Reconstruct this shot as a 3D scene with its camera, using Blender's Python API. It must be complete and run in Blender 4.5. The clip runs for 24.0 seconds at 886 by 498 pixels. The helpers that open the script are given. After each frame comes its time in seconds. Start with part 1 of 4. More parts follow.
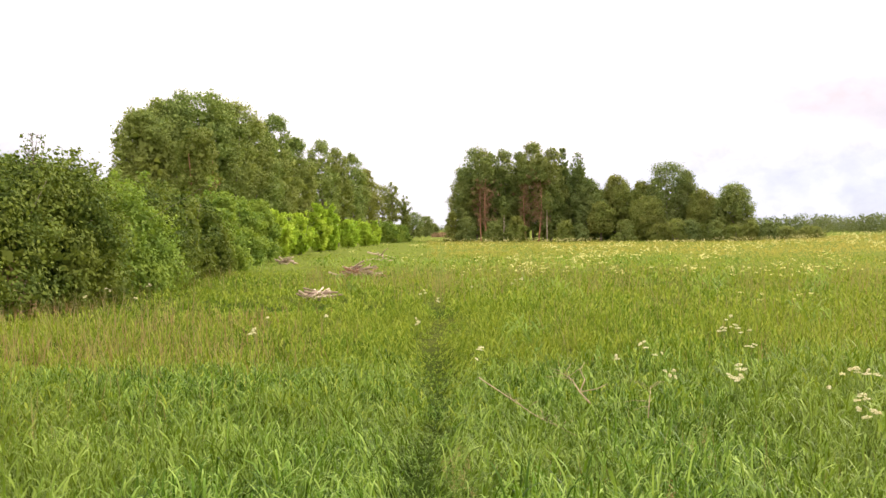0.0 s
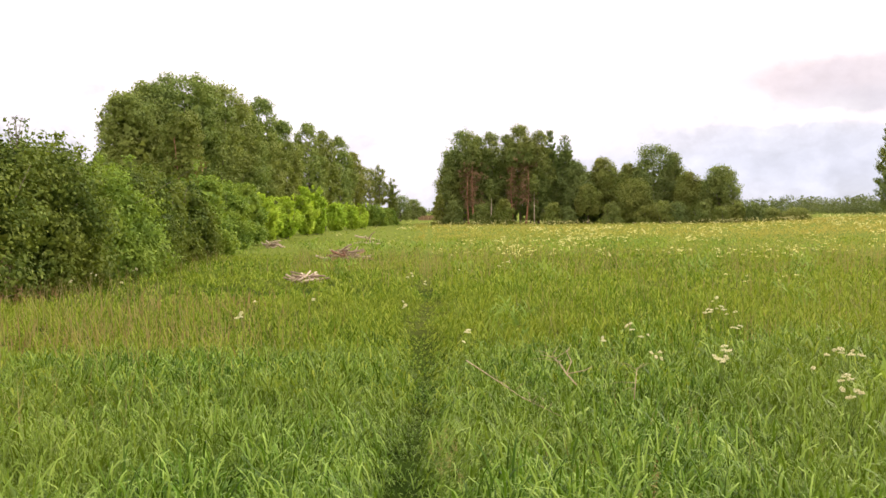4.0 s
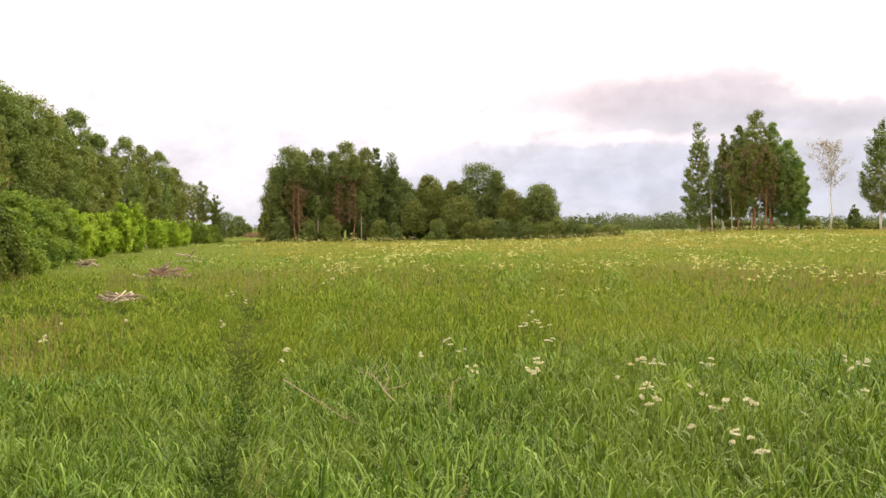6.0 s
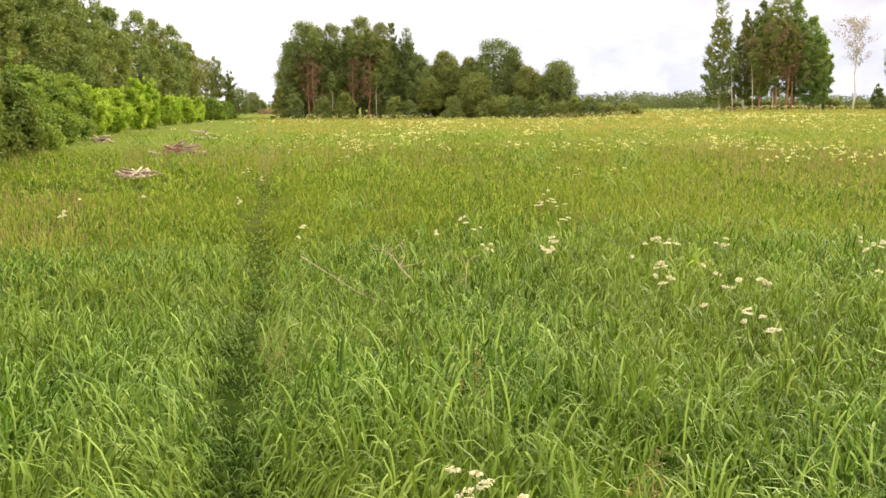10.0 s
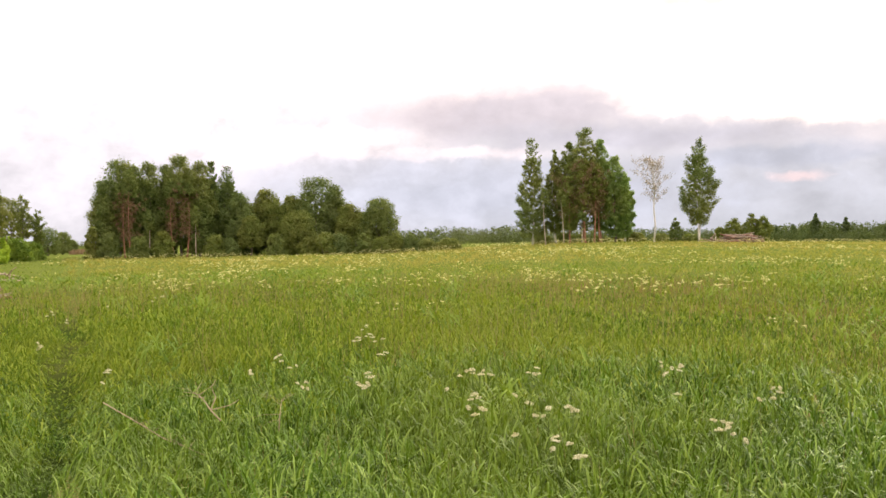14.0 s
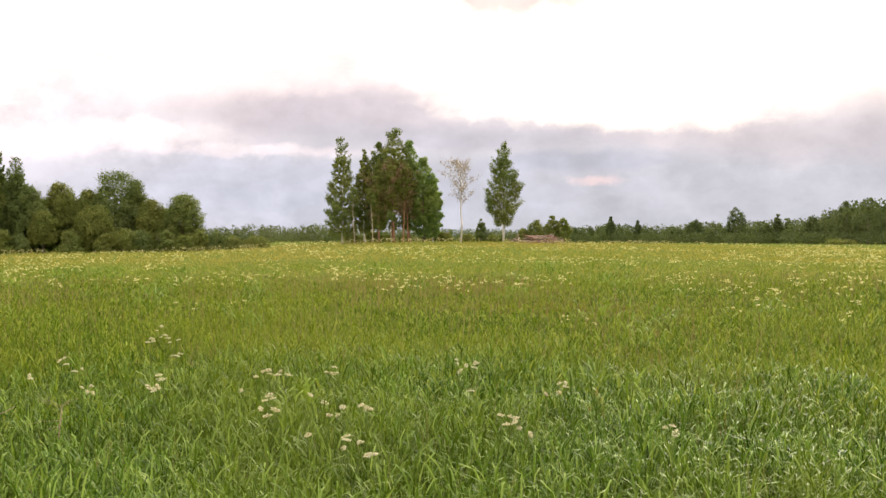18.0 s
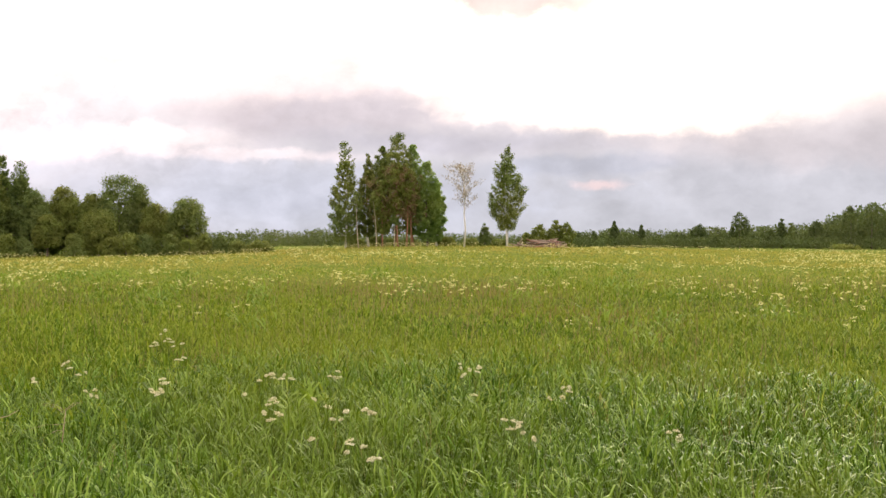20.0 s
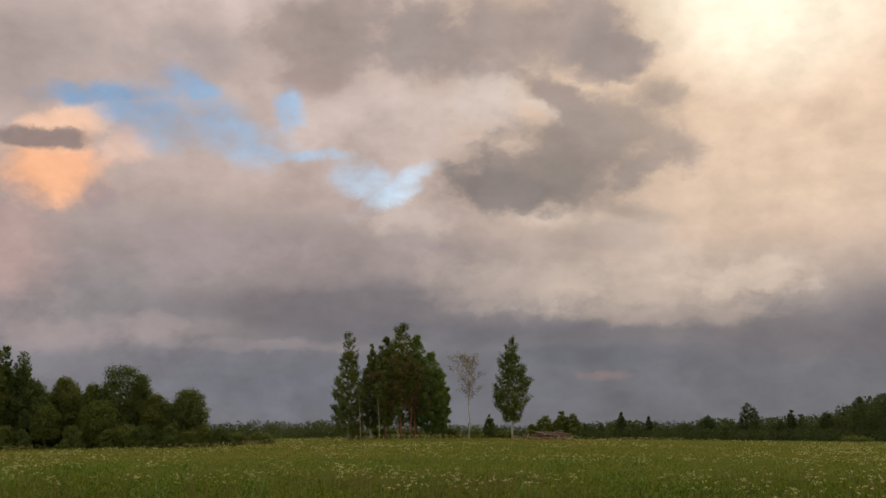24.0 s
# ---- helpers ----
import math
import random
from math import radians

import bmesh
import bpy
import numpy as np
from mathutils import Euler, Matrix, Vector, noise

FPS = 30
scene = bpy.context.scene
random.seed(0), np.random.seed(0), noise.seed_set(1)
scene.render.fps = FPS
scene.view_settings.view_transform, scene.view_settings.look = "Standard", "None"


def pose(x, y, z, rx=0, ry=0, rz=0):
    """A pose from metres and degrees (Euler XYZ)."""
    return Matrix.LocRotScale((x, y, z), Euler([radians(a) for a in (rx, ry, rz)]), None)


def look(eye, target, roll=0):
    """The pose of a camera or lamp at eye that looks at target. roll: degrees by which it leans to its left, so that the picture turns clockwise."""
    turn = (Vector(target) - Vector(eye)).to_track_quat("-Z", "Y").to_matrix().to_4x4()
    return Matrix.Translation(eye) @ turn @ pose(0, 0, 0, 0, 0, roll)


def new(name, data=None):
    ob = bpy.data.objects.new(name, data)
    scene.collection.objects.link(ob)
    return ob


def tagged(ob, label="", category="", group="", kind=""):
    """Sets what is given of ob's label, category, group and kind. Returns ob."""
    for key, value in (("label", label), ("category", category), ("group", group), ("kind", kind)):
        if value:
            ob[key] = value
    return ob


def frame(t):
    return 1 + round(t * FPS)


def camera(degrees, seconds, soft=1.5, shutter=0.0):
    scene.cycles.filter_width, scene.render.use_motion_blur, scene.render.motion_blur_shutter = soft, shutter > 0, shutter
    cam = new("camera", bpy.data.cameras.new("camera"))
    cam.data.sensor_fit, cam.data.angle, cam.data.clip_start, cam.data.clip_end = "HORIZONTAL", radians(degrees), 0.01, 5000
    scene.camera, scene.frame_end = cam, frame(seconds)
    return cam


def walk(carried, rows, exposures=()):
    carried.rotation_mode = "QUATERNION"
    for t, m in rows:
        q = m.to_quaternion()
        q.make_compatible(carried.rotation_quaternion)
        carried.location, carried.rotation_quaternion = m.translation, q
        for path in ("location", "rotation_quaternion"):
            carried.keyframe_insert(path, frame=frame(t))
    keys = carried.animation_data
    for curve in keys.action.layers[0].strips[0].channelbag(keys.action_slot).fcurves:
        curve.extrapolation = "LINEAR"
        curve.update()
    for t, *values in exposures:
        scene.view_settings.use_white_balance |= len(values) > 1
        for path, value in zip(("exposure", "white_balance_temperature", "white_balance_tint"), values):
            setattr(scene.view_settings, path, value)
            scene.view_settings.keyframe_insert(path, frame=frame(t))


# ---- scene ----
cam = camera(48.9, 24.0, shutter=0.5)
PATH = [
    (0, pose(0.000, 0.000, 1.6, 88.80, 0.09, -0.00)),
    (0.5, pose(-0.000, -0.000, 1.6, 88.92, 0.15, 0.05)),
    (1, pose(-0.004, -0.000, 1.6, 88.20, 0.05, 0.47)),
    (1.5, pose(-0.000, -0.000, 1.6, 88.18, 0.89, 0.04)),
    (3.5, pose(0.007, -0.000, 1.6, 87.81, 0.32, -0.90)),
    (4, pose(0.006, -0.000, 1.6, 87.80, 0.29, -0.74)),
    (4.3, pose(0.009, -0.000, 1.6, 87.90, 0.30, -1.10)),
    (4.5, pose(0.037, -0.002, 1.6, 88.54, 0.39, -4.68)),
    (4.7, pose(0.075, -0.006, 1.6, 88.50, 0.30, -9.60)),
    (4.9, pose(0.088, -0.009, 1.6, 88.65, 0.20, -11.25)),
    (5, pose(0.088, -0.009, 1.6, 88.71, 0.17, -11.24)),
    (5.5, pose(0.085, -0.008, 1.6, 88.53, 0.03, -10.87)),
    (6, pose(0.085, -0.008, 1.6, 88.73, 0.38, -10.84)),
    (6.5, pose(0.085, -0.008, 1.6, 88.62, 0.28, -10.89)),
    (7, pose(0.084, -0.008, 1.6, 88.43, 0.50, -10.82)),
    (7.2, pose(0.084, -0.008, 1.6, 88.50, 0.50, -10.70)),
    (7.3, pose(0.082, -0.008, 1.6, 86.40, 0.45, -10.50)),
    (7.4, pose(0.079, -0.007, 1.6, 83.60, 0.40, -10.10)),
    (7.5, pose(0.075, -0.006, 1.6, 81.57, 0.27, -9.60)),
    (8, pose(0.080, -0.007, 1.6, 81.53, 0.41, -10.19)),
    (8.5, pose(0.078, -0.007, 1.6, 81.48, 0.24, -9.94)),
    (9, pose(0.079, -0.007, 1.6, 81.57, 0.13, -10.09)),
    (9.5, pose(0.077, -0.007, 1.6, 81.58, 0.23, -9.89)),
    (10, pose(0.078, -0.007, 1.6, 81.59, 0.05, -9.93)),
    (10.4, pose(0.078, -0.007, 1.6, 81.60, 0.10, -9.95)),
    (10.5, pose(0.078, -0.007, 1.6, 82.42, 0.27, -9.97)),
    (10.6, pose(0.079, -0.007, 1.6, 85.40, 0.40, -10.10)),
    (10.8, pose(0.081, -0.007, 1.6, 88.50, 0.70, -10.40)),
    (11, pose(0.081, -0.007, 1.6, 88.68, 0.74, -10.38)),
    (11.5, pose(0.079, -0.007, 1.6, 88.43, 0.67, -10.12)),
    (13.1, pose(0.081, -0.007, 1.6, 88.60, 0.65, -10.40)),
    (13.5, pose(0.115, -0.015, 1.6, 89.13, 0.62, -14.78)),
    (13.7, pose(0.142, -0.023, 1.6, 89.30, 0.70, -18.40)),
    (13.9, pose(0.154, -0.027, 1.6, 89.45, 0.80, -20.00)),
    (14, pose(0.156, -0.028, 1.6, 89.48, 0.80, -20.26)),
    (14.5, pose(0.159, -0.029, 1.6, 89.19, 0.79, -20.74)),
    (15, pose(0.163, -0.031, 1.6, 89.30, 0.39, -21.29)),
    (15.5, pose(0.162, -0.030, 1.6, 89.23, 0.55, -21.11)),
    (16, pose(0.162, -0.030, 1.6, 89.23, 0.42, -21.16)),
    (16.5, pose(0.163, -0.030, 1.6, 89.26, 0.58, -21.19)),
    (17, pose(0.165, -0.032, 1.6, 89.26, 0.37, -21.57)),
    (17.1, pose(0.171, -0.034, 1.6, 89.25, 0.35, -22.40)),
    (17.3, pose(0.201, -0.048, 1.6, 89.20, 0.25, -26.60)),
    (17.5, pose(0.228, -0.062, 1.6, 89.17, 0.18, -30.39)),
    (17.7, pose(0.234, -0.066, 1.6, 89.25, 0.20, -31.40)),
    (19.5, pose(0.233, -0.065, 1.6, 89.56, 0.46, -31.23)),
    (20, pose(0.233, -0.065, 1.6, 89.58, 0.16, -31.20)),
    (20.1, pose(0.234, -0.065, 1.6, 90.59, 0.11, -31.30)),
    (20.3, pose(0.240, -0.070, 1.6, 95.57, -0.02, -32.30)),
    (20.4, pose(0.242, -0.071, 1.6, 97.86, -0.08, -32.60)),
    (20.5, pose(0.242, -0.071, 1.6, 99.63, -0.14, -32.54)),
    (20.7, pose(0.236, -0.067, 1.6, 100.95, -0.15, -31.60)),
    (21, pose(0.231, -0.064, 1.6, 101.00, -0.15, -30.85)),
    (21.5, pose(0.233, -0.065, 1.6, 101.11, -0.19, -31.22)),
    (22, pose(0.233, -0.065, 1.6, 101.07, -0.43, -31.22)),
    (22.5, pose(0.232, -0.065, 1.6, 101.00, -0.25, -31.07)),
    (23, pose(0.231, -0.064, 1.6, 100.76, -0.39, -30.91)),
    (23.5, pose(0.231, -0.064, 1.6, 100.70, -0.25, -30.93)),
    (24, pose(0.231, -0.064, 1.6, 100.74, 0.16, -30.96)),
]
EXPOSURES = [(0, 2.4), (0.7, 2.25), (4.2, 2.2), (5.0, 2.13), (6.0, 2.05), (7.0, 2.03), (7.5, 1.85), (8.0, 1.95), (8.5, 2.3), (10.5, 2.45), (11.0, 2.3), (11.5, 2.2), (13.3, 2.05), (14.0, 2.0), (17.2, 1.88), (20.2, 1.88),
             (20.5, 1.5), (20.7, 0.7), (20.9, 0.4), (21.3, 0.12), (22.0, 0.0), (24.0, -0.07)]
walk(cam, PATH, EXPOSURES)

# ---- world and sun ----
SUN_AZ, SUN_EL = -51.0, 26.5


def sky_world():
    world = bpy.data.worlds.new("evening_sky")
    scene.world = world
    world.use_nodes = True
    nt = world.node_tree
    nt.nodes.clear()
    N, L = nt.nodes.new, nt.links.new

    def sock(target, value):
        if isinstance(value, bpy.types.NodeSocket):
            L(value, target)
        else:
            target.default_value = value

    def m(op, a, b=0.0, c=0.0):
        n = N("ShaderNodeMath")
        n.operation = op
        for i, v in enumerate((a, b, c)):
            sock(n.inputs[i], v)
        return n.outputs[0]

    def vm(op, a, b=(0, 0, 0), out="Vector"):
        n = N("ShaderNodeVectorMath")
        n.operation = op
        sock(n.inputs[0], a)
        sock(n.inputs[1], b)
        return n.outputs[out]

    def noise_tex(vec, scale, detail=6.0, rough=0.55, out="Factor"):
        n = N("ShaderNodeTexNoise")
        L(vec, n.inputs["Vector"])
        n.inputs["Scale"].default_value, n.inputs["Detail"].default_value = scale, detail
        n.inputs["Roughness"].default_value = rough
        return n.outputs[0] if out == "Factor" else n.outputs[1]

    def ramp(fac, stops):
        n = N("ShaderNodeValToRGB")
        L(fac, n.inputs[0])
        e = n.color_ramp.elements
        while len(e) < len(stops):
            e.new(0.5)
        for el, (p, col) in zip(e, stops):
            el.position, el.color = p, (*lin(col), 1)
        return n.outputs[0]

    def mix(fac, a, b):
        n = N("ShaderNodeMix")
        n.data_type = "RGBA"
        sock(n.inputs[0], fac)
        sock(n.inputs[6], a)
        sock(n.inputs[7], b)
        return n.outputs[2]

    tc = N("ShaderNodeTexCoord").outputs["Generated"]
    sep = N("ShaderNodeSeparateXYZ")
    L(tc, sep.inputs[0])
    az = m("MULTIPLY", m("ARCTAN2", m("MULTIPLY", sep.outputs[0], -1.0), sep.outputs[1]), 57.2958)
    el = m("MULTIPLY", m("ARCSINE", sep.outputs[2]), 57.2958)
    comb = N("ShaderNodeCombineXYZ")
    L(az, comb.inputs[0])
    L(el, comb.inputs[1])
    flat = comb.outputs[0]
    # billowing outlines: two scales of warp
    stretched = vm("MULTIPLY", flat, (0.85, 1.2, 1.0))
    w1 = vm("SUBTRACT", noise_tex(stretched, 0.13, 4.0, 0.55, "Color"), (0.5, 0.5, 0.5))
    w2 = vm("SUBTRACT", noise_tex(stretched, 0.6, 6.0, 0.6, "Color"), (0.5, 0.5, 0.5))
    warped = vm("ADD", vm("ADD", flat, vm("MULTIPLY", w1, (1.2, 0.8, 0.0))), vm("MULTIPLY", w2, (1.3, 1.1, 0.0)))
    fbm = noise_tex(stretched, 0.28, 8.0, 0.6)
    billow = noise_tex(vm("ADD", stretched, vm("MULTIPLY", w2, (1.6, 1.6, 0.0))), 0.34, 7.0, 0.58)

    def blob(a, e, ra, re, turn=0.0, soft=0.8, coords=None):
        mp = N("ShaderNodeMapping")
        mp.vector_type = "TEXTURE"
        L(coords or warped, mp.inputs["Vector"])
        mp.inputs["Location"].default_value = (a, e, 0)
        mp.inputs["Rotation"].default_value = (0, 0, radians(turn))
        mp.inputs["Scale"].default_value = (ra, re, 1)
        d = vm("LENGTH", mp.outputs[0], out="Value")
        r = N("ShaderNodeMapRange")
        r.interpolation_type = "SMOOTHSTEP"
        L(m("MULTIPLY_ADD", billow, -2.3, m("ADD", d, 1.15)), r.inputs[0])
        for i, v in ((1, 1.0 + soft * 0.75), (2, 1.0 - soft * 0.85), (3, 0.0), (4, 1.0)):
            r.inputs[i].default_value = v
        return r.outputs[0]

    # even cloud cover, greyer and bluer towards the horizon
    col = ramp(m("DIVIDE", el, 90.0), [(0.0, (114, 114, 119)), (0.045, (118, 117, 122)), (0.085, (143, 136, 137)),
                                       (0.16, (194, 174, 166)), (0.3, (210, 191, 183)), (0.6, (190, 186, 186)), (1.0, (176, 178, 184))])
    # brighter veil towards the hidden sun
    s = (-math.sin(radians(SUN_AZ)) * math.cos(radians(SUN_EL)), math.cos(radians(SUN_AZ)) * math.cos(radians(SUN_EL)), math.sin(radians(SUN_EL)))
    dot = vm("DOT_PRODUCT", tc, s, out="Value")
    glow = N("ShaderNodeMapRange")
    glow.interpolation_type = "SMOOTHSTEP"
    L(dot, glow.inputs[0])
    for i, v in ((1, 0.9), (2, 1.0), (3, 0.0), (4, 1.0)):
        glow.inputs[i].default_value = v
    lowfade = N("ShaderNodeMapRange")
    lowfade.interpolation_type = "SMOOTHSTEP"
    L(el, lowfade.inputs[0])
    for i, v in ((1, 5.0), (2, 12.0), (3, 0.0), (4, 1.0)):
        lowfade.inputs[i].default_value = v
    col = mix(m("MULTIPLY", glow.outputs[0], lowfade.outputs[0]), col, (*lin((236, 207, 180)), 1))
    core = N("ShaderNodeMapRange")
    core.interpolation_type = "SMOOTHSTEP"
    L(dot, core.inputs[0])
    for i, v in ((1, 0.987), (2, 1.0), (3, 0.0), (4, 1.0)):
        core.inputs[i].default_value = v
    col = mix(core.outputs[0], col, (1.25, 1.09, 0.86, 1))
    # cloud masses: azimuth, elevation, half width, half height, turn, softness, colour, weight
    for a, e, ra, re, turn, soft, c, k in FIELD_SIDE + BRIGHT + UPPER + MIDDLE + DARK + BANDS + SUNSET:
        col = mix(m("MULTIPLY", blob(a, e, ra, re, turn, soft), k), col, (*lin(c), 1))
    # torn gaps of open sky
    sky = N("ShaderNodeTexSky")
    sky.sky_type, sky.sun_disc = "NISHITA", False
    sky.sun_elevation, sky.sun_rotation = radians(SUN_EL), radians(-SUN_AZ)
    open_sky = vm("MULTIPLY", sky.outputs[0], (0.070, 0.078, 0.084))
    gap = None
    for a, e, ra, re, turn in GAPS:
        g = blob(a, e, ra, re, turn, 0.7)
        gap = g if gap is None else m("MAXIMUM", gap, g)
    torn = m("MULTIPLY", gap, m("MULTIPLY_ADD", fbm, 2.4, -0.4))
    n = N("ShaderNodeClamp")
    L(torn, n.inputs[0])
    col = mix(n.outputs[0], col, open_sky)
    # fine modelling of the clouds
    shade = m("MULTIPLY_ADD", fbm, 0.55, m("MULTIPLY_ADD", billow, 0.55, 0.46))
    col = vm("SCALE", col)
    L(shade, col.node.inputs["Scale"])
    bg = N("ShaderNodeBackground")
    L(col, bg.inputs[0])
    bg.inputs[1].default_value = 1.0
    L(bg.outputs[0], N("ShaderNodeOutputWorld").inputs[0])


def lin(c):
    return tuple((v / 255 / 12.92) if v < 11 else ((v / 255 + 0.055) / 1.055) ** 2.4 for v in c)


# azimuth, elevation, half width, half height, turn, softness, colour, weight
UPPER = [
    (-7.0, 20.9, 4.56, 2.93, 0, 0.9, (168, 154, 152), 0.7),
    (-15.5, 21.4, 3.65, 1.79, 0, 0.7, (172, 159, 157), 0.75),
    (-24.2, 22.8, 4.38, 2.77, -10, 0.6, (163, 147, 141), 0.9),
    (-23.2, 20.5, 2.07, 0.98, 0, 0.6, (168, 148, 142), 0.7),
    (-30.2, 22.7, 4.22, 2.28, 0, 0.6, (158, 145, 141), 0.9),
    (-36.9, 23.4, 6.54, 2.44, 0, 0.7, (166, 151, 145), 0.9),
    (-41.3, 22.2, 2.53, 1.79, 0, 0.5, (158, 145, 140), 0.9),
    (-37.5, 19.7, 2.91, 0.91, 30, 0.5, (164, 148, 141), 0.9),
]
BRIGHT = [
    (-27.8, 18.5, 5.2, 2.12, 0, 0.9, (208, 190, 182), 0.8),
    (-34.0, 19.8, 2.43, 1.96, 0, 0.7, (216, 200, 190), 0.85),
    (-37.1, 18.9, 2.05, 0.59, 30, 0.5, (222, 204, 190), 0.7),
    (-38.6, 12.5, 5.59, 0.85, 8, 0.6, (216, 196, 180), 0.8),
    (-28.8, 12.1, 3.06, 1.11, 0, 0.5, (204, 187, 177), 0.8),
    (-43.1, 8.6, 8.04, 1.96, 0, 0.9, (206, 187, 172), 0.8),
    (-48.8, 8.6, 3.29, 0.98, 0, 0.5, (218, 198, 180), 0.7),
]
DARK = [
    (-39.1, 16.1, 4.66, 2.35, 14, 0.6, (154, 141, 134), 0.95),
    (-36.8, 14.8, 4.37, 1.63, 18, 0.6, (148, 136, 130), 0.9),
    (-34.5, 14.1, 3.56, 1.5, 8, 0.5, (138, 128, 124), 0.95),
    (-42.2, 17.4, 3.61, 1.89, 18, 0.6, (166, 151, 142), 0.85),
    (-44.1, 19.2, 1.64, 1.04, 0, 0.6, (172, 157, 147), 0.8),
    (-42.0, 12.8, 2.76, 0.65, 12, 0.7, (180, 164, 152), 0.7),
    (-40.3, 11.3, 3.27, 0.85, 0, 0.7, (176, 160, 152), 0.6),
]
MIDDLE = [
    (-22.2, 9.7, 6.67, 2.44, 0, 0.8, (156, 143, 142), 0.85),
    (-27.8, 10.4, 4.39, 1.47, 5, 0.6, (164, 150, 147), 0.8),
    (-20.6, 7.2, 4.26, 1.11, 0, 0.7, (128, 120, 123), 0.85),
    (-26.2, 7.4, 6.35, 1.37, -4, 0.7, (122, 116, 120), 0.85),
    (-32.9, 8.9, 3.01, 1.56, 0, 0.7, (182, 166, 158), 0.7),
    (-36.9, 10.4, 3.65, 1.3, 0, 0.8, (184, 168, 158), 0.6),
    (-16.0, 10.5, 3.85, 1.63, 0, 0.8, (170, 155, 155), 0.6),
]
BANDS = [
    (-32.2, 5.9, 11.76, 0.78, 0, 0.9, (114, 111, 117), 0.8),
    (-40.0, 4.5, 5.39, 0.59, 0, 0.6, (111, 111, 118), 0.9),
    (-50.7, 5.4, 7.28, 1.11, 3, 1.15, (120, 114, 116), 0.7),
    (-55.0, 6.3, 1.92, 1.43, 8, 1.2, (116, 111, 114), 0.6),
    (-20.7, 5.1, 6.2, 0.36, 0, 0.6, (164, 151, 151), 0.4),
    (-43.0, 6.7, 7.11, 0.52, 0, 0.7, (190, 172, 160), 0.45),
    (-8.7, 5.4, 4.4, 0.72, 0, 0.6, (162, 148, 149), 0.7),
    (-14.3, 6.1, 1.85, 0.72, 0, 0.5, (166, 152, 152), 0.7),
    (-21.7, 2.5, 13.74, 1.79, 0, 1.0, (116, 117, 126), 0.75),
    (-40.3, 3.4, 1.28, 0.26, 0, 0.7, (168, 142, 138), 0.4),
]
SUNSET = [
    (-6.1, 10.2, 3.14, 3.26, 0, 1.0, (186, 157, 151), 0.8),
    (-8.4, 14.3, 2.53, 1.7, 0, 0.7, (255, 190, 148), 0.95),
    (-8.8, 16.8, 2.27, 1.11, -14, 0.5, (250, 204, 174), 0.9),
    (-7.4, 16.0, 2.82, 0.55, -6, 0.45, (148, 131, 127), 0.95),
    (-12.1, 16.1, 1.25, 0.98, 0, 0.6, (232, 196, 178), 0.7),
    (-10.9, 13.3, 0.85, 1.04, 0, 0.6, (166, 149, 150), 0.8),
    (-6.0, 19.5, 2.05, 1.96, 0, 0.8, (172, 156, 152), 0.6),
]
GAPS = [(-11.4, 18.8, 3.8, 0.72, -6), (-14.0, 17.8, 3.56, 1.37, 8), (-17.9, 17.6, 2.99, 1.47, 20), (-16.0, 19.7, 1.64, 0.65, 14), (-21.6, 18.7, 0.81, 0.91, 0), (-20.1, 16.4, 1.67, 0.46, 14), (-23.3, 16.2, 2.38, 0.29, -2), (-26.2, 14.8, 1.77, 1.11, 10), (-27.8, 14.2, 2.12, 0.72, -28)]
FIELD_SIDE = [
    (-14.0, 5.9, 6.3, 0.66, 0, 1.0, (172, 156, 153), 0.55),
    (-8.5, 4.1, 6.0, 0.93, -3, 1.2, (150, 142, 146), 0.40),
    (-15.6, 4.3, 10.0, 0.53, 0, 1.1, (112, 112, 119), 0.60),
    (4.0, 5.0, 19.2, 7.32, 0, 1.0, (152, 146, 149), 0.55),
]
sky_world()
sun = new("sun", bpy.data.lights.new("sun", "SUN"))
sun.data.energy, sun.data.angle, sun.data.color = 0.9, radians(14), (1.0, 0.88, 0.74)
sun.matrix_world = look((0, 0, 50), (math.sin(radians(SUN_AZ)) * 50, -math.cos(radians(SUN_AZ)) * 50, 50 - 50 * math.tan(radians(SUN_EL))))


# ---- materials ----
def material(name):
    mat = bpy.data.materials.new(name)
    mat.use_nodes = True
    nt = mat.node_tree
    return mat, nt, nt.nodes["Principled BSDF"], nt.nodes["Material Output"]


def ramp_node(nt, fac, stops):
    n = nt.nodes.new("ShaderNodeValToRGB")
    nt.links.new(fac, n.inputs[0])
    e = n.color_ramp.elements
    while len(e) < len(stops):
        e.new(0.5)
    for el, (p, c) in zip(e, stops):
        el.position, el.color = p, (*c, 1)
    return n.outputs[0]


def noise_node(nt, scale, detail=4.0, rough=0.55, vec=None, out=0):
    n = nt.nodes.new("ShaderNodeTexNoise")
    n.inputs["Scale"].default_value, n.inputs["Detail"].default_value, n.inputs["Roughness"].default_value = scale, detail, rough
    if vec is None:
        vec = nt.nodes.new("ShaderNodeNewGeometry").outputs["Position"]
    nt.links.new(vec, n.inputs["Vector"])
    return n.outputs[out]


def mix_node(nt, fac, a, b, blend="MIX"):
    n = nt.nodes.new("ShaderNodeMix")
    n.data_type, n.blend_type = "RGBA", blend
    for i, v in ((0, fac), (6, a), (7, b)):
        if isinstance(v, bpy.types.NodeSocket):
            nt.links.new(v, n.inputs[i])
        else:
            n.inputs[i].default_value = v if i == 0 else (*v, 1)
    return n.outputs[2]


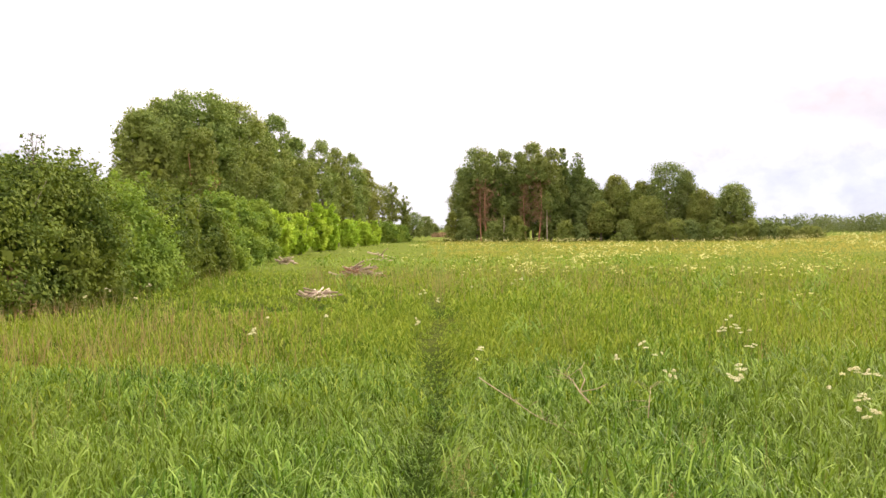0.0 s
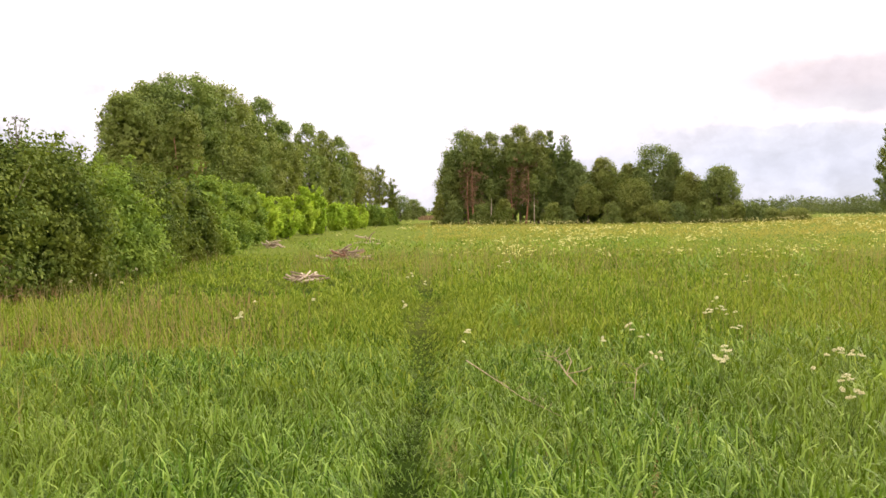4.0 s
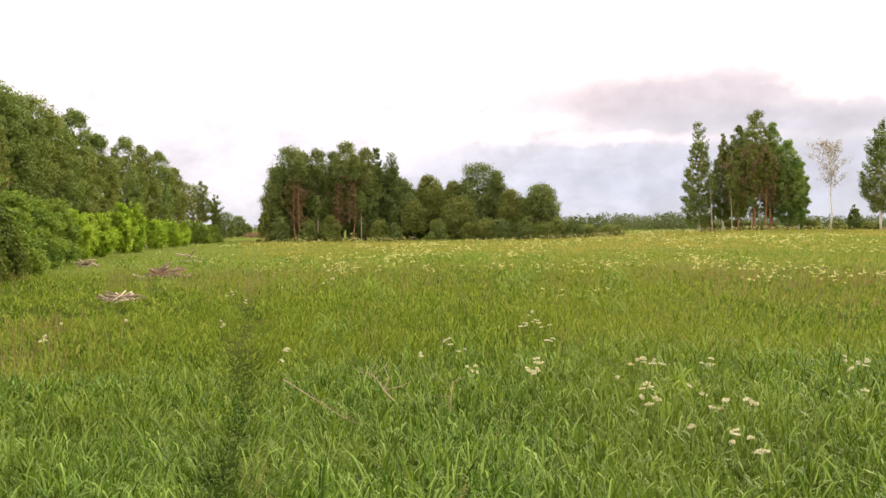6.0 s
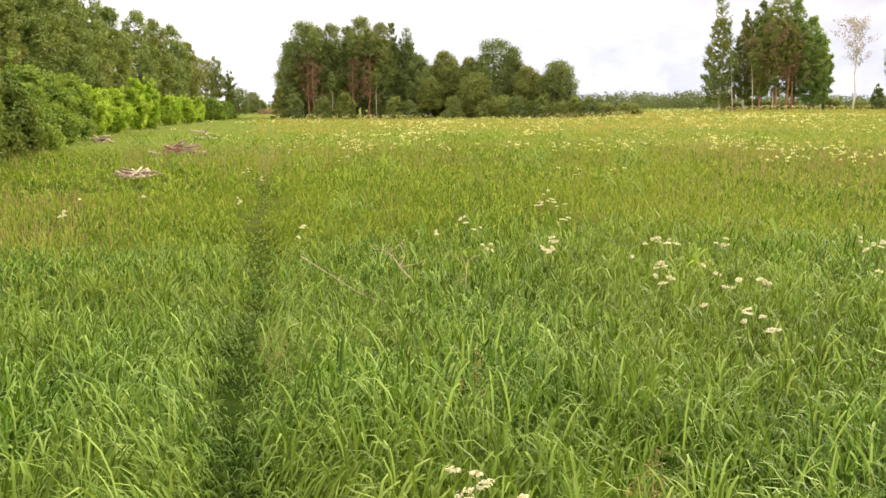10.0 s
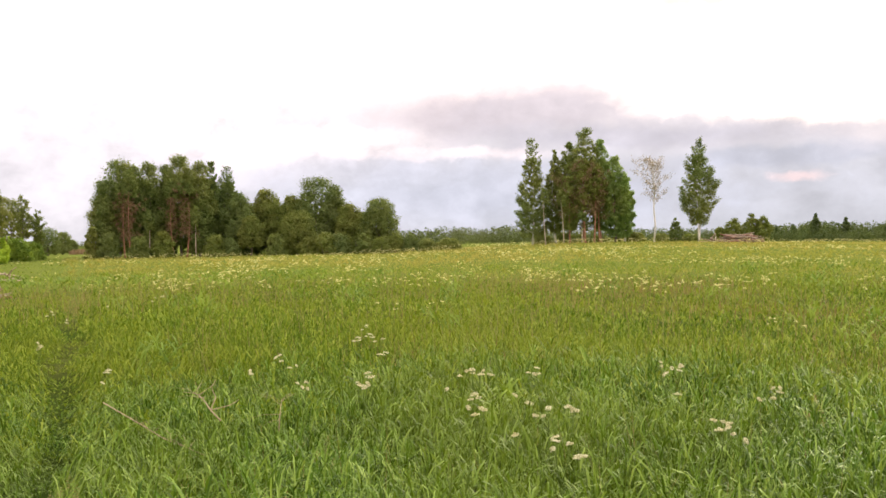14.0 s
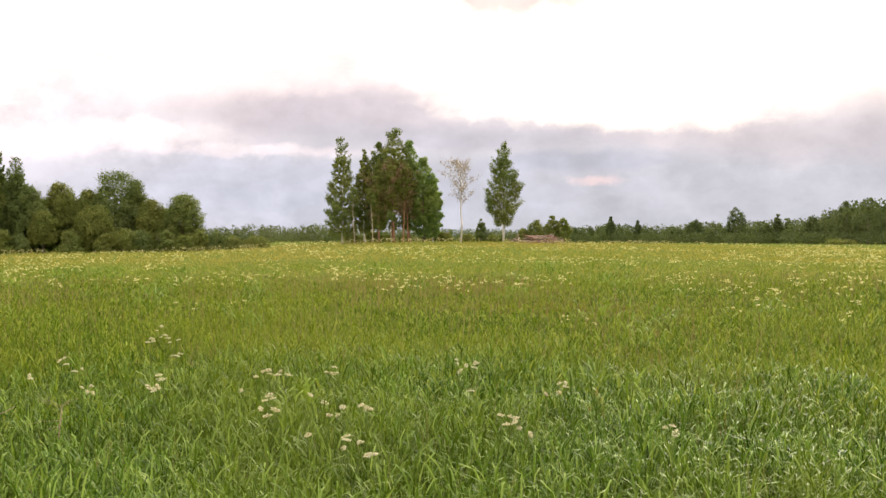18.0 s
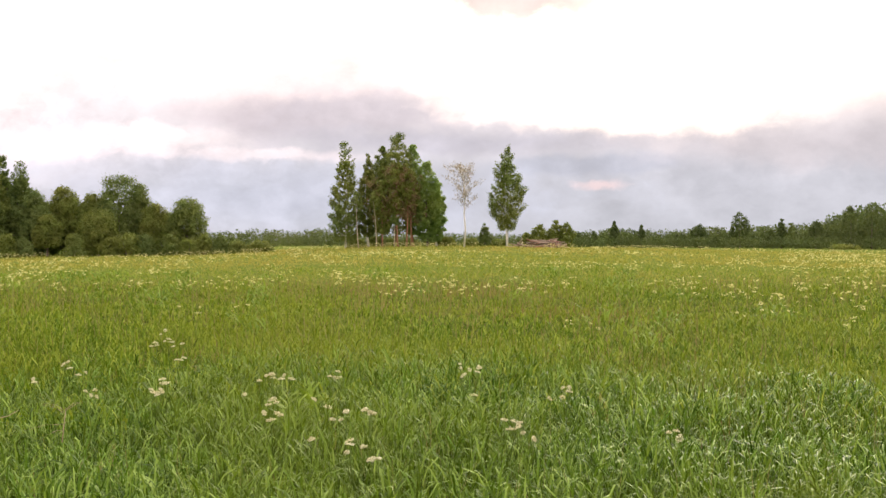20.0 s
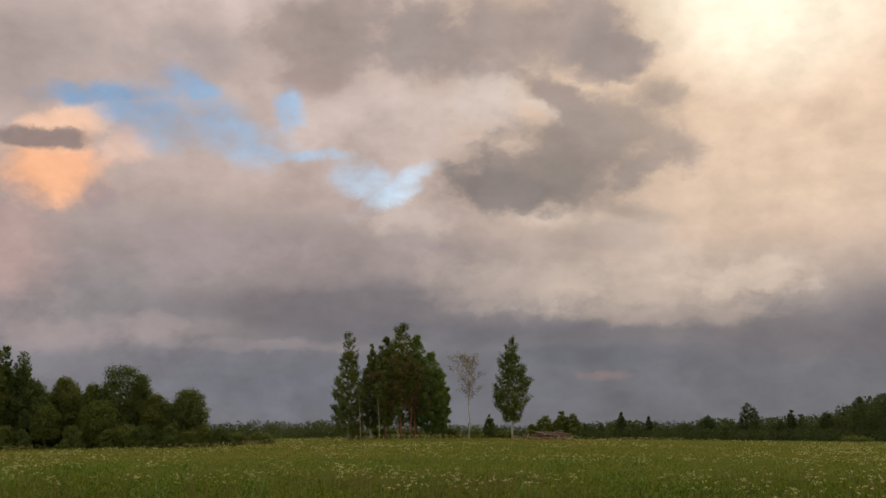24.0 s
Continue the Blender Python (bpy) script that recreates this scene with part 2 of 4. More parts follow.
def range_node(nt, v, lo, hi, a=0.0, b=1.0):
    n = nt.nodes.new("ShaderNodeMapRange")
    n.interpolation_type = "SMOOTHSTEP"
    nt.links.new(v, n.inputs[0])
    for i, x in ((1, lo), (2, hi), (3, a), (4, b)):
        n.inputs[i].default_value = x
    return n.outputs[0]


def leafy(name, dark, mid, light, rough=0.5, through_light=0.35, patch=None, patch_scale=0.25, spec=0.06):
    """Leaves or blades: each one its own tone, drifting over the plant, with some light coming through."""
    mat, nt, bsdf, out = material(name)
    island = nt.nodes.new("ShaderNodeNewGeometry").outputs["Random Per Island"]
    col = ramp_node(nt, island, [(0.0, dark), (0.5, mid), (1.0, light)])
    drift = range_node(nt, noise_node(nt, patch_scale, 3.0), 0.35, 0.68)
    col = mix_node(nt, drift, col, mix_node(nt, 0.55, col, patch or light))
    nt.links.new(col, bsdf.inputs["Base Color"])
    bsdf.inputs["Roughness"].default_value = rough
    bsdf.inputs["Specular IOR Level"].default_value = spec
    tr = nt.nodes.new("ShaderNodeBsdfTranslucent")
    nt.links.new(mix_node(nt, 1.0, col, (1.0, 1.0, 0.55), "MULTIPLY"), tr.inputs[0])
    mx = nt.nodes.new("ShaderNodeMixShader")
    mx.inputs[0].default_value = through_light
    nt.links.new(bsdf.outputs[0], mx.inputs[1])
    nt.links.new(tr.outputs[0], mx.inputs[2])
    nt.links.new(mx.outputs[0], out.inputs[0])
    return mat


def bark(name, a, b, scale=6.0, bands=None):
    mat, nt, bsdf, out = material(name)
    tc = nt.nodes.new("ShaderNodeTexCoord").outputs["Object"]
    st = nt.nodes.new("ShaderNodeMapping")
    nt.links.new(tc, st.inputs[0])
    st.inputs["Scale"].default_value = (1, 1, 0.3)
    n1 = noise_node(nt, scale, 6.0, 0.6, st.outputs[0])
    col = ramp_node(nt, n1, [(0.3, a), (0.7, b)])
    if bands:
        st2 = nt.nodes.new("ShaderNodeMapping")
        nt.links.new(tc, st2.inputs[0])
        st2.inputs["Scale"].default_value = (0.6, 0.6, 3.0)
        n2 = range_node(nt, noise_node(nt, 2.0, 4.0, 0.6, st2.outputs[0]), 0.56, 0.64)
        col = mix_node(nt, n2, col, bands)
    nt.links.new(col, bsdf.inputs["Base Color"])
    bsdf.inputs["Roughness"].default_value = 0.85
    bump = nt.nodes.new("ShaderNodeBump")
    bump.inputs["Strength"].default_value = 0.6
    bump.inputs["Distance"].default_value = 0.02
    nt.links.new(n1, bump.inputs["Height"])
    nt.links.new(bump.outputs[0], bsdf.inputs["Normal"])
    return mat


def ground_material():
    mat, nt, bsdf, out = material("meadow_soil_and_sward_shaded_near")
    small = noise_node(nt, 3.0, 8.0, 0.65)
    big = noise_node(nt, 0.06, 4.0, 0.6)
    # soil colour kept dark: shade between the near blades is painted in
    col = ramp_node(nt, small, [(0.3, (0.016, 0.028, 0.005)), (0.55, (0.032, 0.055, 0.009)), (0.75, (0.06, 0.085, 0.016))])
    col = mix_node(nt, range_node(nt, big, 0.42, 0.66), col, mix_node(nt, 0.5, col, (0.19, 0.17, 0.05)))
    # from 14 to 45 m out the painted shade gives way to lighter turf
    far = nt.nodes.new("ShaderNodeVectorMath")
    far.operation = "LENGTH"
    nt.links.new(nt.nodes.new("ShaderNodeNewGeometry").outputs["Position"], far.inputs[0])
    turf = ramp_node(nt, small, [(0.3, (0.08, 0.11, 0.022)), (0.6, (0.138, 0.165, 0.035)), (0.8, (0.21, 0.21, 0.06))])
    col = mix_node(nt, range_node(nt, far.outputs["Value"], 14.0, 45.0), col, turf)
    nt.links.new(col, bsdf.inputs["Base Color"])
    bsdf.inputs["Roughness"].default_value = 0.95
    bsdf.inputs["Specular IOR Level"].default_value = 0.0
    bump = nt.nodes.new("ShaderNodeBump")
    bump.inputs["Distance"].default_value = 0.08
    nt.links.new(small, bump.inputs["Height"])
    nt.links.new(bump.outputs[0], bsdf.inputs["Normal"])
    return mat


M_GROUND = ground_material()
M_GRASS = leafy("grass_blades", (0.020, 0.050, 0.004), (0.090, 0.178, 0.016), (0.275, 0.39, 0.082), 0.5, 0.24, (0.165, 0.215, 0.027), 0.5, 0.07)
M_GRASS_MID = leafy("tall_grass_blades", (0.037, 0.082, 0.007), (0.123, 0.200, 0.017), (0.302, 0.360, 0.057), 0.65, 0.32, (0.213, 0.250, 0.033), 0.25, 0.02)
M_GRASS_FAR = leafy("seeding_grass", (0.165, 0.203, 0.035), (0.238, 0.268, 0.056), (0.341, 0.327, 0.102), 0.8, 0.4, (0.414, 0.323, 0.114), 0.06, 0.0)
M_DRY = leafy("dry_grass_stalks", (0.18, 0.14, 0.05), (0.25, 0.19, 0.08), (0.32, 0.26, 0.12), 0.7, 0.2, (0.26, 0.15, 0.08), 0.4)
M_SEED = leafy("grass_seed_heads", (0.15, 0.13, 0.05), (0.21, 0.19, 0.07), (0.28, 0.26, 0.11), 0.8, 0.3)
M_PETAL = leafy("white_florets", (0.5, 0.48, 0.3), (0.64, 0.61, 0.42), (0.76, 0.74, 0.56), 0.7, 0.25, (0.62, 0.57, 0.34), 1.0, 0.1)
M_PETAL_CREAM = leafy("creamy_florets", (0.520, 0.500, 0.234), (0.660, 0.627, 0.312), (0.780, 0.745, 0.421), 0.7, 0.25, (0.580, 0.539, 0.218), 0.3, 0.1)
M_STEM = leafy("green_stems", (0.08, 0.13, 0.02), (0.11, 0.17, 0.03), (0.14, 0.2, 0.04), 0.6, 0.1)
M_HEDGE = leafy("hedge_leaves", (0.086, 0.150, 0.025), (0.138, 0.222, 0.036), (0.197, 0.295, 0.050), 0.6, 0.3, (0.275, 0.353, 0.048), 1.1)
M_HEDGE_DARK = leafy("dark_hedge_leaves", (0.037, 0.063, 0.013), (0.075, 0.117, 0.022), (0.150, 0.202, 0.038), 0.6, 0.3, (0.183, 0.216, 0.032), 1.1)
M_WILLOW = leafy("young_willow_leaves", (0.206, 0.325, 0.032), (0.302, 0.448, 0.042), (0.382, 0.552, 0.062), 0.6, 0.4, (0.493, 0.600, 0.077), 0.4)
M_LEAF = leafy("tree_leaves", (0.097, 0.135, 0.037), (0.142, 0.193, 0.056), (0.200, 0.251, 0.072), 0.6, 0.3, (0.231, 0.240, 0.063), 0.18)
M_ALDER = leafy("alder_leaves", (0.104, 0.151, 0.039), (0.153, 0.215, 0.059), (0.216, 0.279, 0.076), 0.6, 0.3, (0.249, 0.267, 0.066), 0.18)
M_LEAF_LIGHT = leafy("light_birch_leaves", (0.146, 0.227, 0.071), (0.198, 0.299, 0.090), (0.255, 0.371, 0.112), 0.6, 0.5, (0.291, 0.335, 0.101), 0.18)
M_LEAF_DARK = leafy("dark_leaves", (0.086, 0.124, 0.041), (0.119, 0.166, 0.053), (0.158, 0.211, 0.065), 0.6, 0.3, (0.186, 0.211, 0.061), 0.2)
M_LEAF_OLIVE = leafy("olive_leaves", (0.120, 0.158, 0.033), (0.153, 0.192, 0.043), (0.191, 0.226, 0.060), 0.6, 0.3, (0.219, 0.220, 0.060), 0.2)
M_LEAF_BROWN = leafy("withered_twigs", (0.160, 0.102, 0.057), (0.221, 0.147, 0.081), (0.295, 0.204, 0.115), 0.8, 0.15, (0.172, 0.140, 0.068), 0.3)
M_LEAF_PALE = leafy("thin_pale_leaves", (0.20, 0.16, 0.11), (0.28, 0.23, 0.16), (0.36, 0.31, 0.22), 0.7, 0.3, (0.3, 0.25, 0.18), 0.5)
M_LEAF_FAR = leafy("distant_wood_leaves", (0.062, 0.095, 0.035), (0.085, 0.121, 0.045), (0.113, 0.150, 0.056), 0.7, 0.35, (0.135, 0.150, 0.065), 0.02)
M_BARK = bark("grey_brown_bark", (0.09, 0.07, 0.055), (0.2, 0.165, 0.13))
M_PINE = bark("red_pine_bark", (0.22, 0.10, 0.055), (0.42, 0.21, 0.12))
M_BIRCH = bark("white_birch_bark", (0.6, 0.57, 0.52), (0.78, 0.75, 0.7), 5.0, (0.06, 0.05, 0.045))
M_LOG = bark("weathered_log_bark", (0.15, 0.105, 0.07), (0.31, 0.235, 0.165), 9.0)
M_LOG_PALE = bark("peeled_pale_wood", (0.30, 0.24, 0.165), (0.52, 0.43, 0.31), 9.0)
M_LOG_RED = bark("reddish_brush_wood", (0.14, 0.062, 0.04), (0.29, 0.14, 0.09), 5.0)
M_STALK = bark("dry_stalk", (0.22, 0.16, 0.09), (0.38, 0.29, 0.18), 14.0)
M_REED = leafy("brown_reeds", (0.15, 0.105, 0.06), (0.2, 0.14, 0.085), (0.25, 0.18, 0.11), 0.8, 0.2)


# ---- shapes ----
def lattice(x, y, cell, seed=0):
    """Smooth value noise between 0 and 1."""
    x, y = np.asarray(x) / cell, np.asarray(y) / cell
    ix, iy = np.floor(x), np.floor(y)
    fx, fy = x - ix, y - iy
    fx, fy = fx * fx * (3 - 2 * fx), fy * fy * (3 - 2 * fy)

    def h(a, b):
        v = np.sin(a * 127.1 + b * 311.7 + seed * 74.7) * 43758.5453
        return v - np.floor(v)
    return (h(ix, iy) * (1 - fx) + h(ix + 1, iy) * fx) * (1 - fy) + (h(ix, iy + 1) * (1 - fx) + h(ix + 1, iy + 1) * fx) * fy


def rise(x, y):
    """The lie of the land: level by the camera, a low swell under the far copse."""
    x, y = np.asarray(x, float), np.asarray(y, float)
    d = np.hypot(x, y)
    az = np.degrees(np.arctan2(-x, y))
    swell = np.interp(az, [-80, -58, -48, -41, -35, -28, -22, -17, -5, 5, 40], [-0.1, -0.15, 0.25, 0.6, 0.92, 0.95, 0.5, 0.0, -0.1, -0.05, 0.0])
    k = np.clip((d - 18) / 105, 0, 1)
    far = 1 - np.clip((d - 140) / 160, 0, 1)
    bumps = (lattice(x, y, 3.1, 3) - 0.5) * 0.10 * np.clip(d / 8, 0, 1) + (lattice(x, y, 9.0, 5) - 0.5) * 0.14 * np.clip((d - 6) / 10, 0, 1)
    return swell * k * k * (3 - 2 * k) * far + bumps * np.clip(1.4 - d / 60, 0, 1)


def place(az, d, up=0.0):
    x, y = -math.sin(radians(az)) * d, math.cos(radians(az)) * d
    return Vector((x, y, float(rise(x, y)) + up))


def tall(az, d, top):
    """Height of a thing that stands at az, d and reaches up to the elevation top, in degrees, from eye level."""
    return 1.6 + d * math.tan(radians(top)) - place(az, d).z


def mesh_from(name, verts, faces_by_size, mats, smooth=False):
    """A mesh out of arrays: verts (n, 3), and a list of (m, k) index arrays."""
    me = bpy.data.meshes.new(name)
    verts = np.asarray(verts, np.float32).reshape(-1, 3)
    me.vertices.add(len(verts))
    me.vertices.foreach_set("co", verts.ravel())
    idx = np.concatenate([f.ravel() for f in faces_by_size]).astype(np.int32)
    sizes = np.concatenate([np.full(len(f), f.shape[1]) for f in faces_by_size]).astype(np.int32)
    starts = np.concatenate([[0], np.cumsum(sizes)[:-1]]).astype(np.int32)
    me.loops.add(len(idx))
    me.loops.foreach_set("vertex_index", idx)
    me.polygons.add(len(sizes))
    me.polygons.foreach_set("loop_start", starts)
    me.polygons.foreach_set("loop_total", sizes)
    if smooth:
        me.polygons.foreach_set("use_smooth", np.ones(len(sizes), bool))
    me.update(calc_edges=True)
    for mt in (mats if isinstance(mats, (list, tuple)) else [mats]):
        me.materials.append(mt)
    return me


def part(name, me, parent, label=""):
    ob = new(name, me)
    ob.parent = parent
    if label:
        ob["label"] = label
    return ob


def thing(name, at, label, category, group="", turn=0.0):
    ob = new(name)
    ob.empty_display_size = 0.3
    ob.matrix_world = pose(*at, 0, 0, turn)
    return tagged(ob, label, category, group)


def tube(points, radii, sides=7, cap=True):
    """A tapered round limb along points: vertices, and quads plus end caps."""
    pts = [Vector(p) for p in points]
    vs, quads = [], []
    for i, p in enumerate(pts):
        d = (pts[min(i + 1, len(pts) - 1)] - pts[max(i - 1, 0)]).normalized()
        u = d.orthogonal().normalized() if i == 0 else (u - d * u.dot(d)).normalized()
        w = d.cross(u)
        for k in range(sides):
            a = 2 * math.pi * k / sides
            vs.append(p + (u * math.cos(a) + w * math.sin(a)) * radii[i])
    for i in range(len(pts) - 1):
        for k in range(sides):
            a, b = i * sides + k, i * sides + (k + 1) % sides
            quads.append((a, b, b + sides, a + sides))
    faces = [np.array(quads)]
    if cap:
        faces.append(np.array([tuple(reversed(range(sides))), tuple(range((len(pts) - 1) * sides, len(pts) * sides))]))
    return np.array([tuple(v) for v in vs]), faces


def tube_mesh(name, points, radii, mat, sides=7):
    v, f = tube(points, radii, sides)
    return mesh_from(name, v, f, mat, True)


def leaf_faces(rng, p, face, size, four=False):
    """Small pointed leaves at p that turn their flat side to face: three-cornered far off, four-cornered near by."""
    n = len(p)
    a = np.cross(face, rng.normal(size=(n, 3)))
    a /= np.linalg.norm(a, axis=1)[:, None] + 1e-9
    b = np.cross(face, a)
    b /= np.linalg.norm(b, axis=1)[:, None] + 1e-9
    s = size * rng.uniform(0.6, 1.4, n)[:, None]
    if four:
        v = np.stack([p - a * s * 0.5, p + b * s * 0.34, p + a * s * 0.5, p - b * s * 0.34], 1)
    else:
        v = np.stack([p - a * s * 0.5, p + a * s * 0.5, p + b * s * 0.72], 1)
    k = v.shape[1]
    return v.reshape(-1, 3), np.arange(n * k).reshape(-1, k)


def leafage(rng, centres, radii, outward, count, size, reach=1.0, knob=1.0, four=False, inside=None):
    """Leaves on the outside of rounded lobes, thick on their knobs and thin in the creases between."""
    centres, radii, outward = np.asarray(centres), np.asarray(radii), np.asarray(outward)
    m = int(count * (1.7 if inside is None else 3.6))
    pick = rng.choice(len(centres), m, p=radii ** 2 / (radii ** 2).sum())
    d = rng.normal(size=(m, 3))
    d /= np.linalg.norm(d, axis=1)[:, None]
    d = d + outward[pick] * np.where(rng.random(m) < 0.6, 0.45, 0.0)[:, None]
    d /= np.linalg.norm(d, axis=1)[:, None] + 1e-9
    ph = rng.random((len(centres), 3)) * 20
    bump = np.zeros(m)
    for j, fr in enumerate((3.1, 5.3, 8.7)):
        ax = rng.normal(size=(2, 3))
        bump += (np.sin(d @ ax[0] * fr + ph[pick, j]) + np.sin(d @ ax[1] * fr + ph[pick, j] * 1.7)) * (0.30, 0.26, 0.2)[j]
    keep = rng.random(m) < np.clip(0.6 + 0.42 * bump, 0.04, 1.0)
    d, pick, bump = d[keep], pick[keep], bump[keep]
    n = len(d)
    r = radii[pick] * (0.92 + 0.26 * knob * bump - 0.5 * rng.random(n) ** 2 + rng.normal(0, 0.15, n))
    way = d * r[:, None] * np.array([1, 1, 0.86])
    if reach != 1.0:
        spray = outward[pick] * 0.75 + np.array([0, 0, 0.8])
        spray /= np.linalg.norm(spray, axis=1)[:, None] + 1e-9
        way = way + spray * ((way * spray).sum(1) * (reach - 1.0))[:, None]
    p = centres[pick] + way
    if inside is not None:
        shown = rng.random(n) > 0.88 * np.clip((0.80 - inside(p)) / 0.25, 0, 1)
        p, d = p[shown], d[shown]
    p, d = p[:count], d[:count]
    face = d + rng.normal(size=(len(p), 3)) * 0.55 + np.array([0, 0, 0.3])
    return leaf_faces(rng, p, face, size, four)


PROFILES = {
    "round": lambda u: np.sqrt(np.clip(1 - np.abs(1.7 * u - 0.74) ** 2.7, 0.04, 1)),
    "oval": lambda u: np.clip(np.sin(np.pi * np.clip(u * 0.86 + 0.12, 0, 1)), 0.05, 1) ** 0.7,
    "cone": lambda u: np.clip(1.04 - u, 0.08, 1) ** 0.62 * np.clip(0.65 + 2.0 * u, 0, 1),
    "spindle": lambda u: np.clip(np.sin(np.pi * np.clip(u * 0.9 + 0.08, 0, 1) ** 0.75), 0.06, 1),
    "bush": lambda u: np.sqrt(np.clip(1 - u ** 2.2, 0.03, 1)),
    "shaft": lambda u: np.clip(1 - u ** 5, 0.12, 1) ** 0.5 * np.clip(0.85 + 0.6 * u, 0, 1),
    "top": lambda u: np.sqrt(np.clip(1 - (1.5 * u - 0.5) ** 2, 0.02, 1)),
}


def tree(name, at, h, w, seed, profile="round", low=0.1, leaf=None, wood=None, count=9000, size=0.17, lobes=60, lobe=0.16,
         trunk=0.12, label="", category="tree", group="", stems=1, limbs=6, twigs=0, lean=0.0, shoots=0, reach=1.0, four=False, core=0.10, knob=1.0, bare=()):
    """A tree or bush: tapered trunk, limbs that reach into the crown, and a crown of leafy lobes with creases and gaps."""
    rng = np.random.default_rng(seed)
    root = thing(name, at, label, category, group)
    prof = PROFILES[profile]
    crown0 = h * low
    grid = np.linspace(0, 1, 60)
    share = np.cumsum(prof(grid) + 0.12)
    u = np.interp((np.arange(lobes) + rng.random(lobes)) / lobes, share / share[-1], grid)
    cr = np.minimum(lobe * w * rng.uniform(0.6, 1.4, lobes) * ((0.3 + 0.7 * prof(u)) if profile == "cone" else (0.6 + 0.4 * prof(u))), prof(u) * w * 0.5 + 0.04 * w)
    rad = np.maximum(prof(u) * w / 2 - cr * 0.8, 0) * np.sqrt(rng.uniform(0.25, 1.1, lobes))
    ang = np.arange(lobes) * 2.39996 + rng.normal(size=lobes) * 0.4
    z = np.clip(crown0 + (h - crown0) * u, crown0 + cr * 0.5, h - cr * 0.8)
    out = np.stack([np.cos(ang), np.sin(ang), np.full(lobes, 0.15)], 1)
    c = np.stack([np.cos(ang) * rad + lean * u * h, np.sin(ang) * rad, z], 1)
    # a last lobe or two make the tip
    tip = 1 if profile in ("cone", "spindle") else 2
    c = np.concatenate([c, np.stack([rng.normal(size=tip) * w * 0.07 * (tip - 1) + lean * h, rng.normal(size=tip) * w * 0.07, h - lobe * w * np.linspace(0.7, 1.3, tip)], 1)])
    cr = np.concatenate([cr, np.full(tip, lobe * w * (0.55 if tip == 1 else 0.8))])
    out = np.concatenate([out, np.tile((0, 0, 0.3), (tip, 1))])
    if shoots:
        c = np.concatenate([c, np.stack([rng.normal(size=shoots) * w * 0.24, rng.normal(size=shoots) * w * 0.24, h * rng.uniform(0.93, 1.05, shoots)], 1)])
        cr = np.concatenate([cr, np.full(shoots, 0.05 * w)])
        out = np.concatenate([out, np.tile((0, 0, 1.0), (shoots, 1))])
    def inside(p):
        """How far out in the crown a leaf sits: 0 on the axis, 1 on the outline."""
        q = np.clip((p[:, 2] - crown0) / (h - crown0), 0, 1)
        return np.maximum(np.hypot(p[:, 0] - lean * q * h, p[:, 1]) / (prof(q) * w / 2), 1.6 * q - 0.65)

    v, f = leafage(rng, c, cr, out, count, size, reach, knob, four, inside)
    # the shaded inside of the crown
    n = int(count * core)
    uu = rng.random(n) * 0.85
    rr = prof(uu) * w * 0.36 * np.sqrt(rng.random(n))
    aa = rng.random(n) * 2 * np.pi
    inner = np.stack([np.cos(aa) * rr + lean * uu * h, np.sin(aa) * rr, crown0 + (h - crown0) * uu * 0.94], 1)
    v2, f2 = leaf_faces(rng, inner, rng.normal(size=(n, 3)), size * 2.8, four)
    v, f = np.concatenate([v, v2]), np.concatenate([f, f2 + len(v)])
    v[:, 2] = np.maximum(v[:, 2], 0.04)
    for s in range(stems):
        off = (rng.normal(size=2) * w * 0.10) if stems > 1 else np.zeros(2)
        pts, tr = [], []
        top = h * rng.uniform(0.74, 0.85)
        bend = rng.normal(size=2) * 0.02 * h
        for i in range(7):
            q = i / 6
            pts.append((off[0] * (0.5 + 1.3 * q) + bend[0] * math.sin(q * 2.6) + lean * q * h, off[1] * (0.5 + 1.3 * q) + bend[1] * math.sin(q * 2.2), -0.15 + (top + 0.15) * q))
            tr.append(trunk * (1.25 if i == 0 else 1 - 0.86 * q) * (0.75 if stems > 1 else 1))
        part("trunk", tube_mesh("trunk", pts, tr, wood or M_BARK, 8), root)
        order = np.argsort(-np.linalg.norm(c[:, :2], axis=1))[: max(1, limbs * 3)]
        for k in rng.choice(order, min(limbs, len(order)), replace=False):
            end = Vector(c[k])
            z0 = max(0.12 * h, min(0.8 * h, end.z - np.linalg.norm(c[k, :2]) * rng.uniform(0.5, 1.1)))
            q = (z0 + 0.15) / (top + 0.15)
            i = min(5, int(q * 6))
            start = Vector(pts[i]).lerp(Vector(pts[i + 1]), q * 6 - i)
            r0 = trunk * (1 - 0.86 * q) * 0.55
            mid = start.lerp(end, 0.5) + Vector((0, 0, -0.04 * h * rng.random()))
            part("limb", tube_mesh("limb", [start, mid, end], [r0, r0 * 0.6, r0 * 0.2], wood or M_BARK, 5), root)
    part("crown", mesh_from("crown", v, [f], leaf or M_LEAF), root)
    if twigs:
        lo, hi, wide = bare or (0.15, 0.75, 0.3)
        k = rng.random(twigs)
        cen = np.stack([rng.normal(size=twigs) * w * wide, rng.normal(size=twigs) * w * wide, h * (lo + (hi - lo) * k)], 1)
        p = np.repeat(cen, 34, 0) + rng.normal(size=(twigs * 34, 3)) * w * 0.06
        v2, f2 = leaf_faces(rng, p, rng.normal(size=(len(p), 3)), size * 0.85)
        tagged(part("dead_foliage", mesh_from("dead_foliage", v2, [f2], M_LEAF_BROWN), root, "dry reddish-brown twigs"), kind="stuff")
    return root


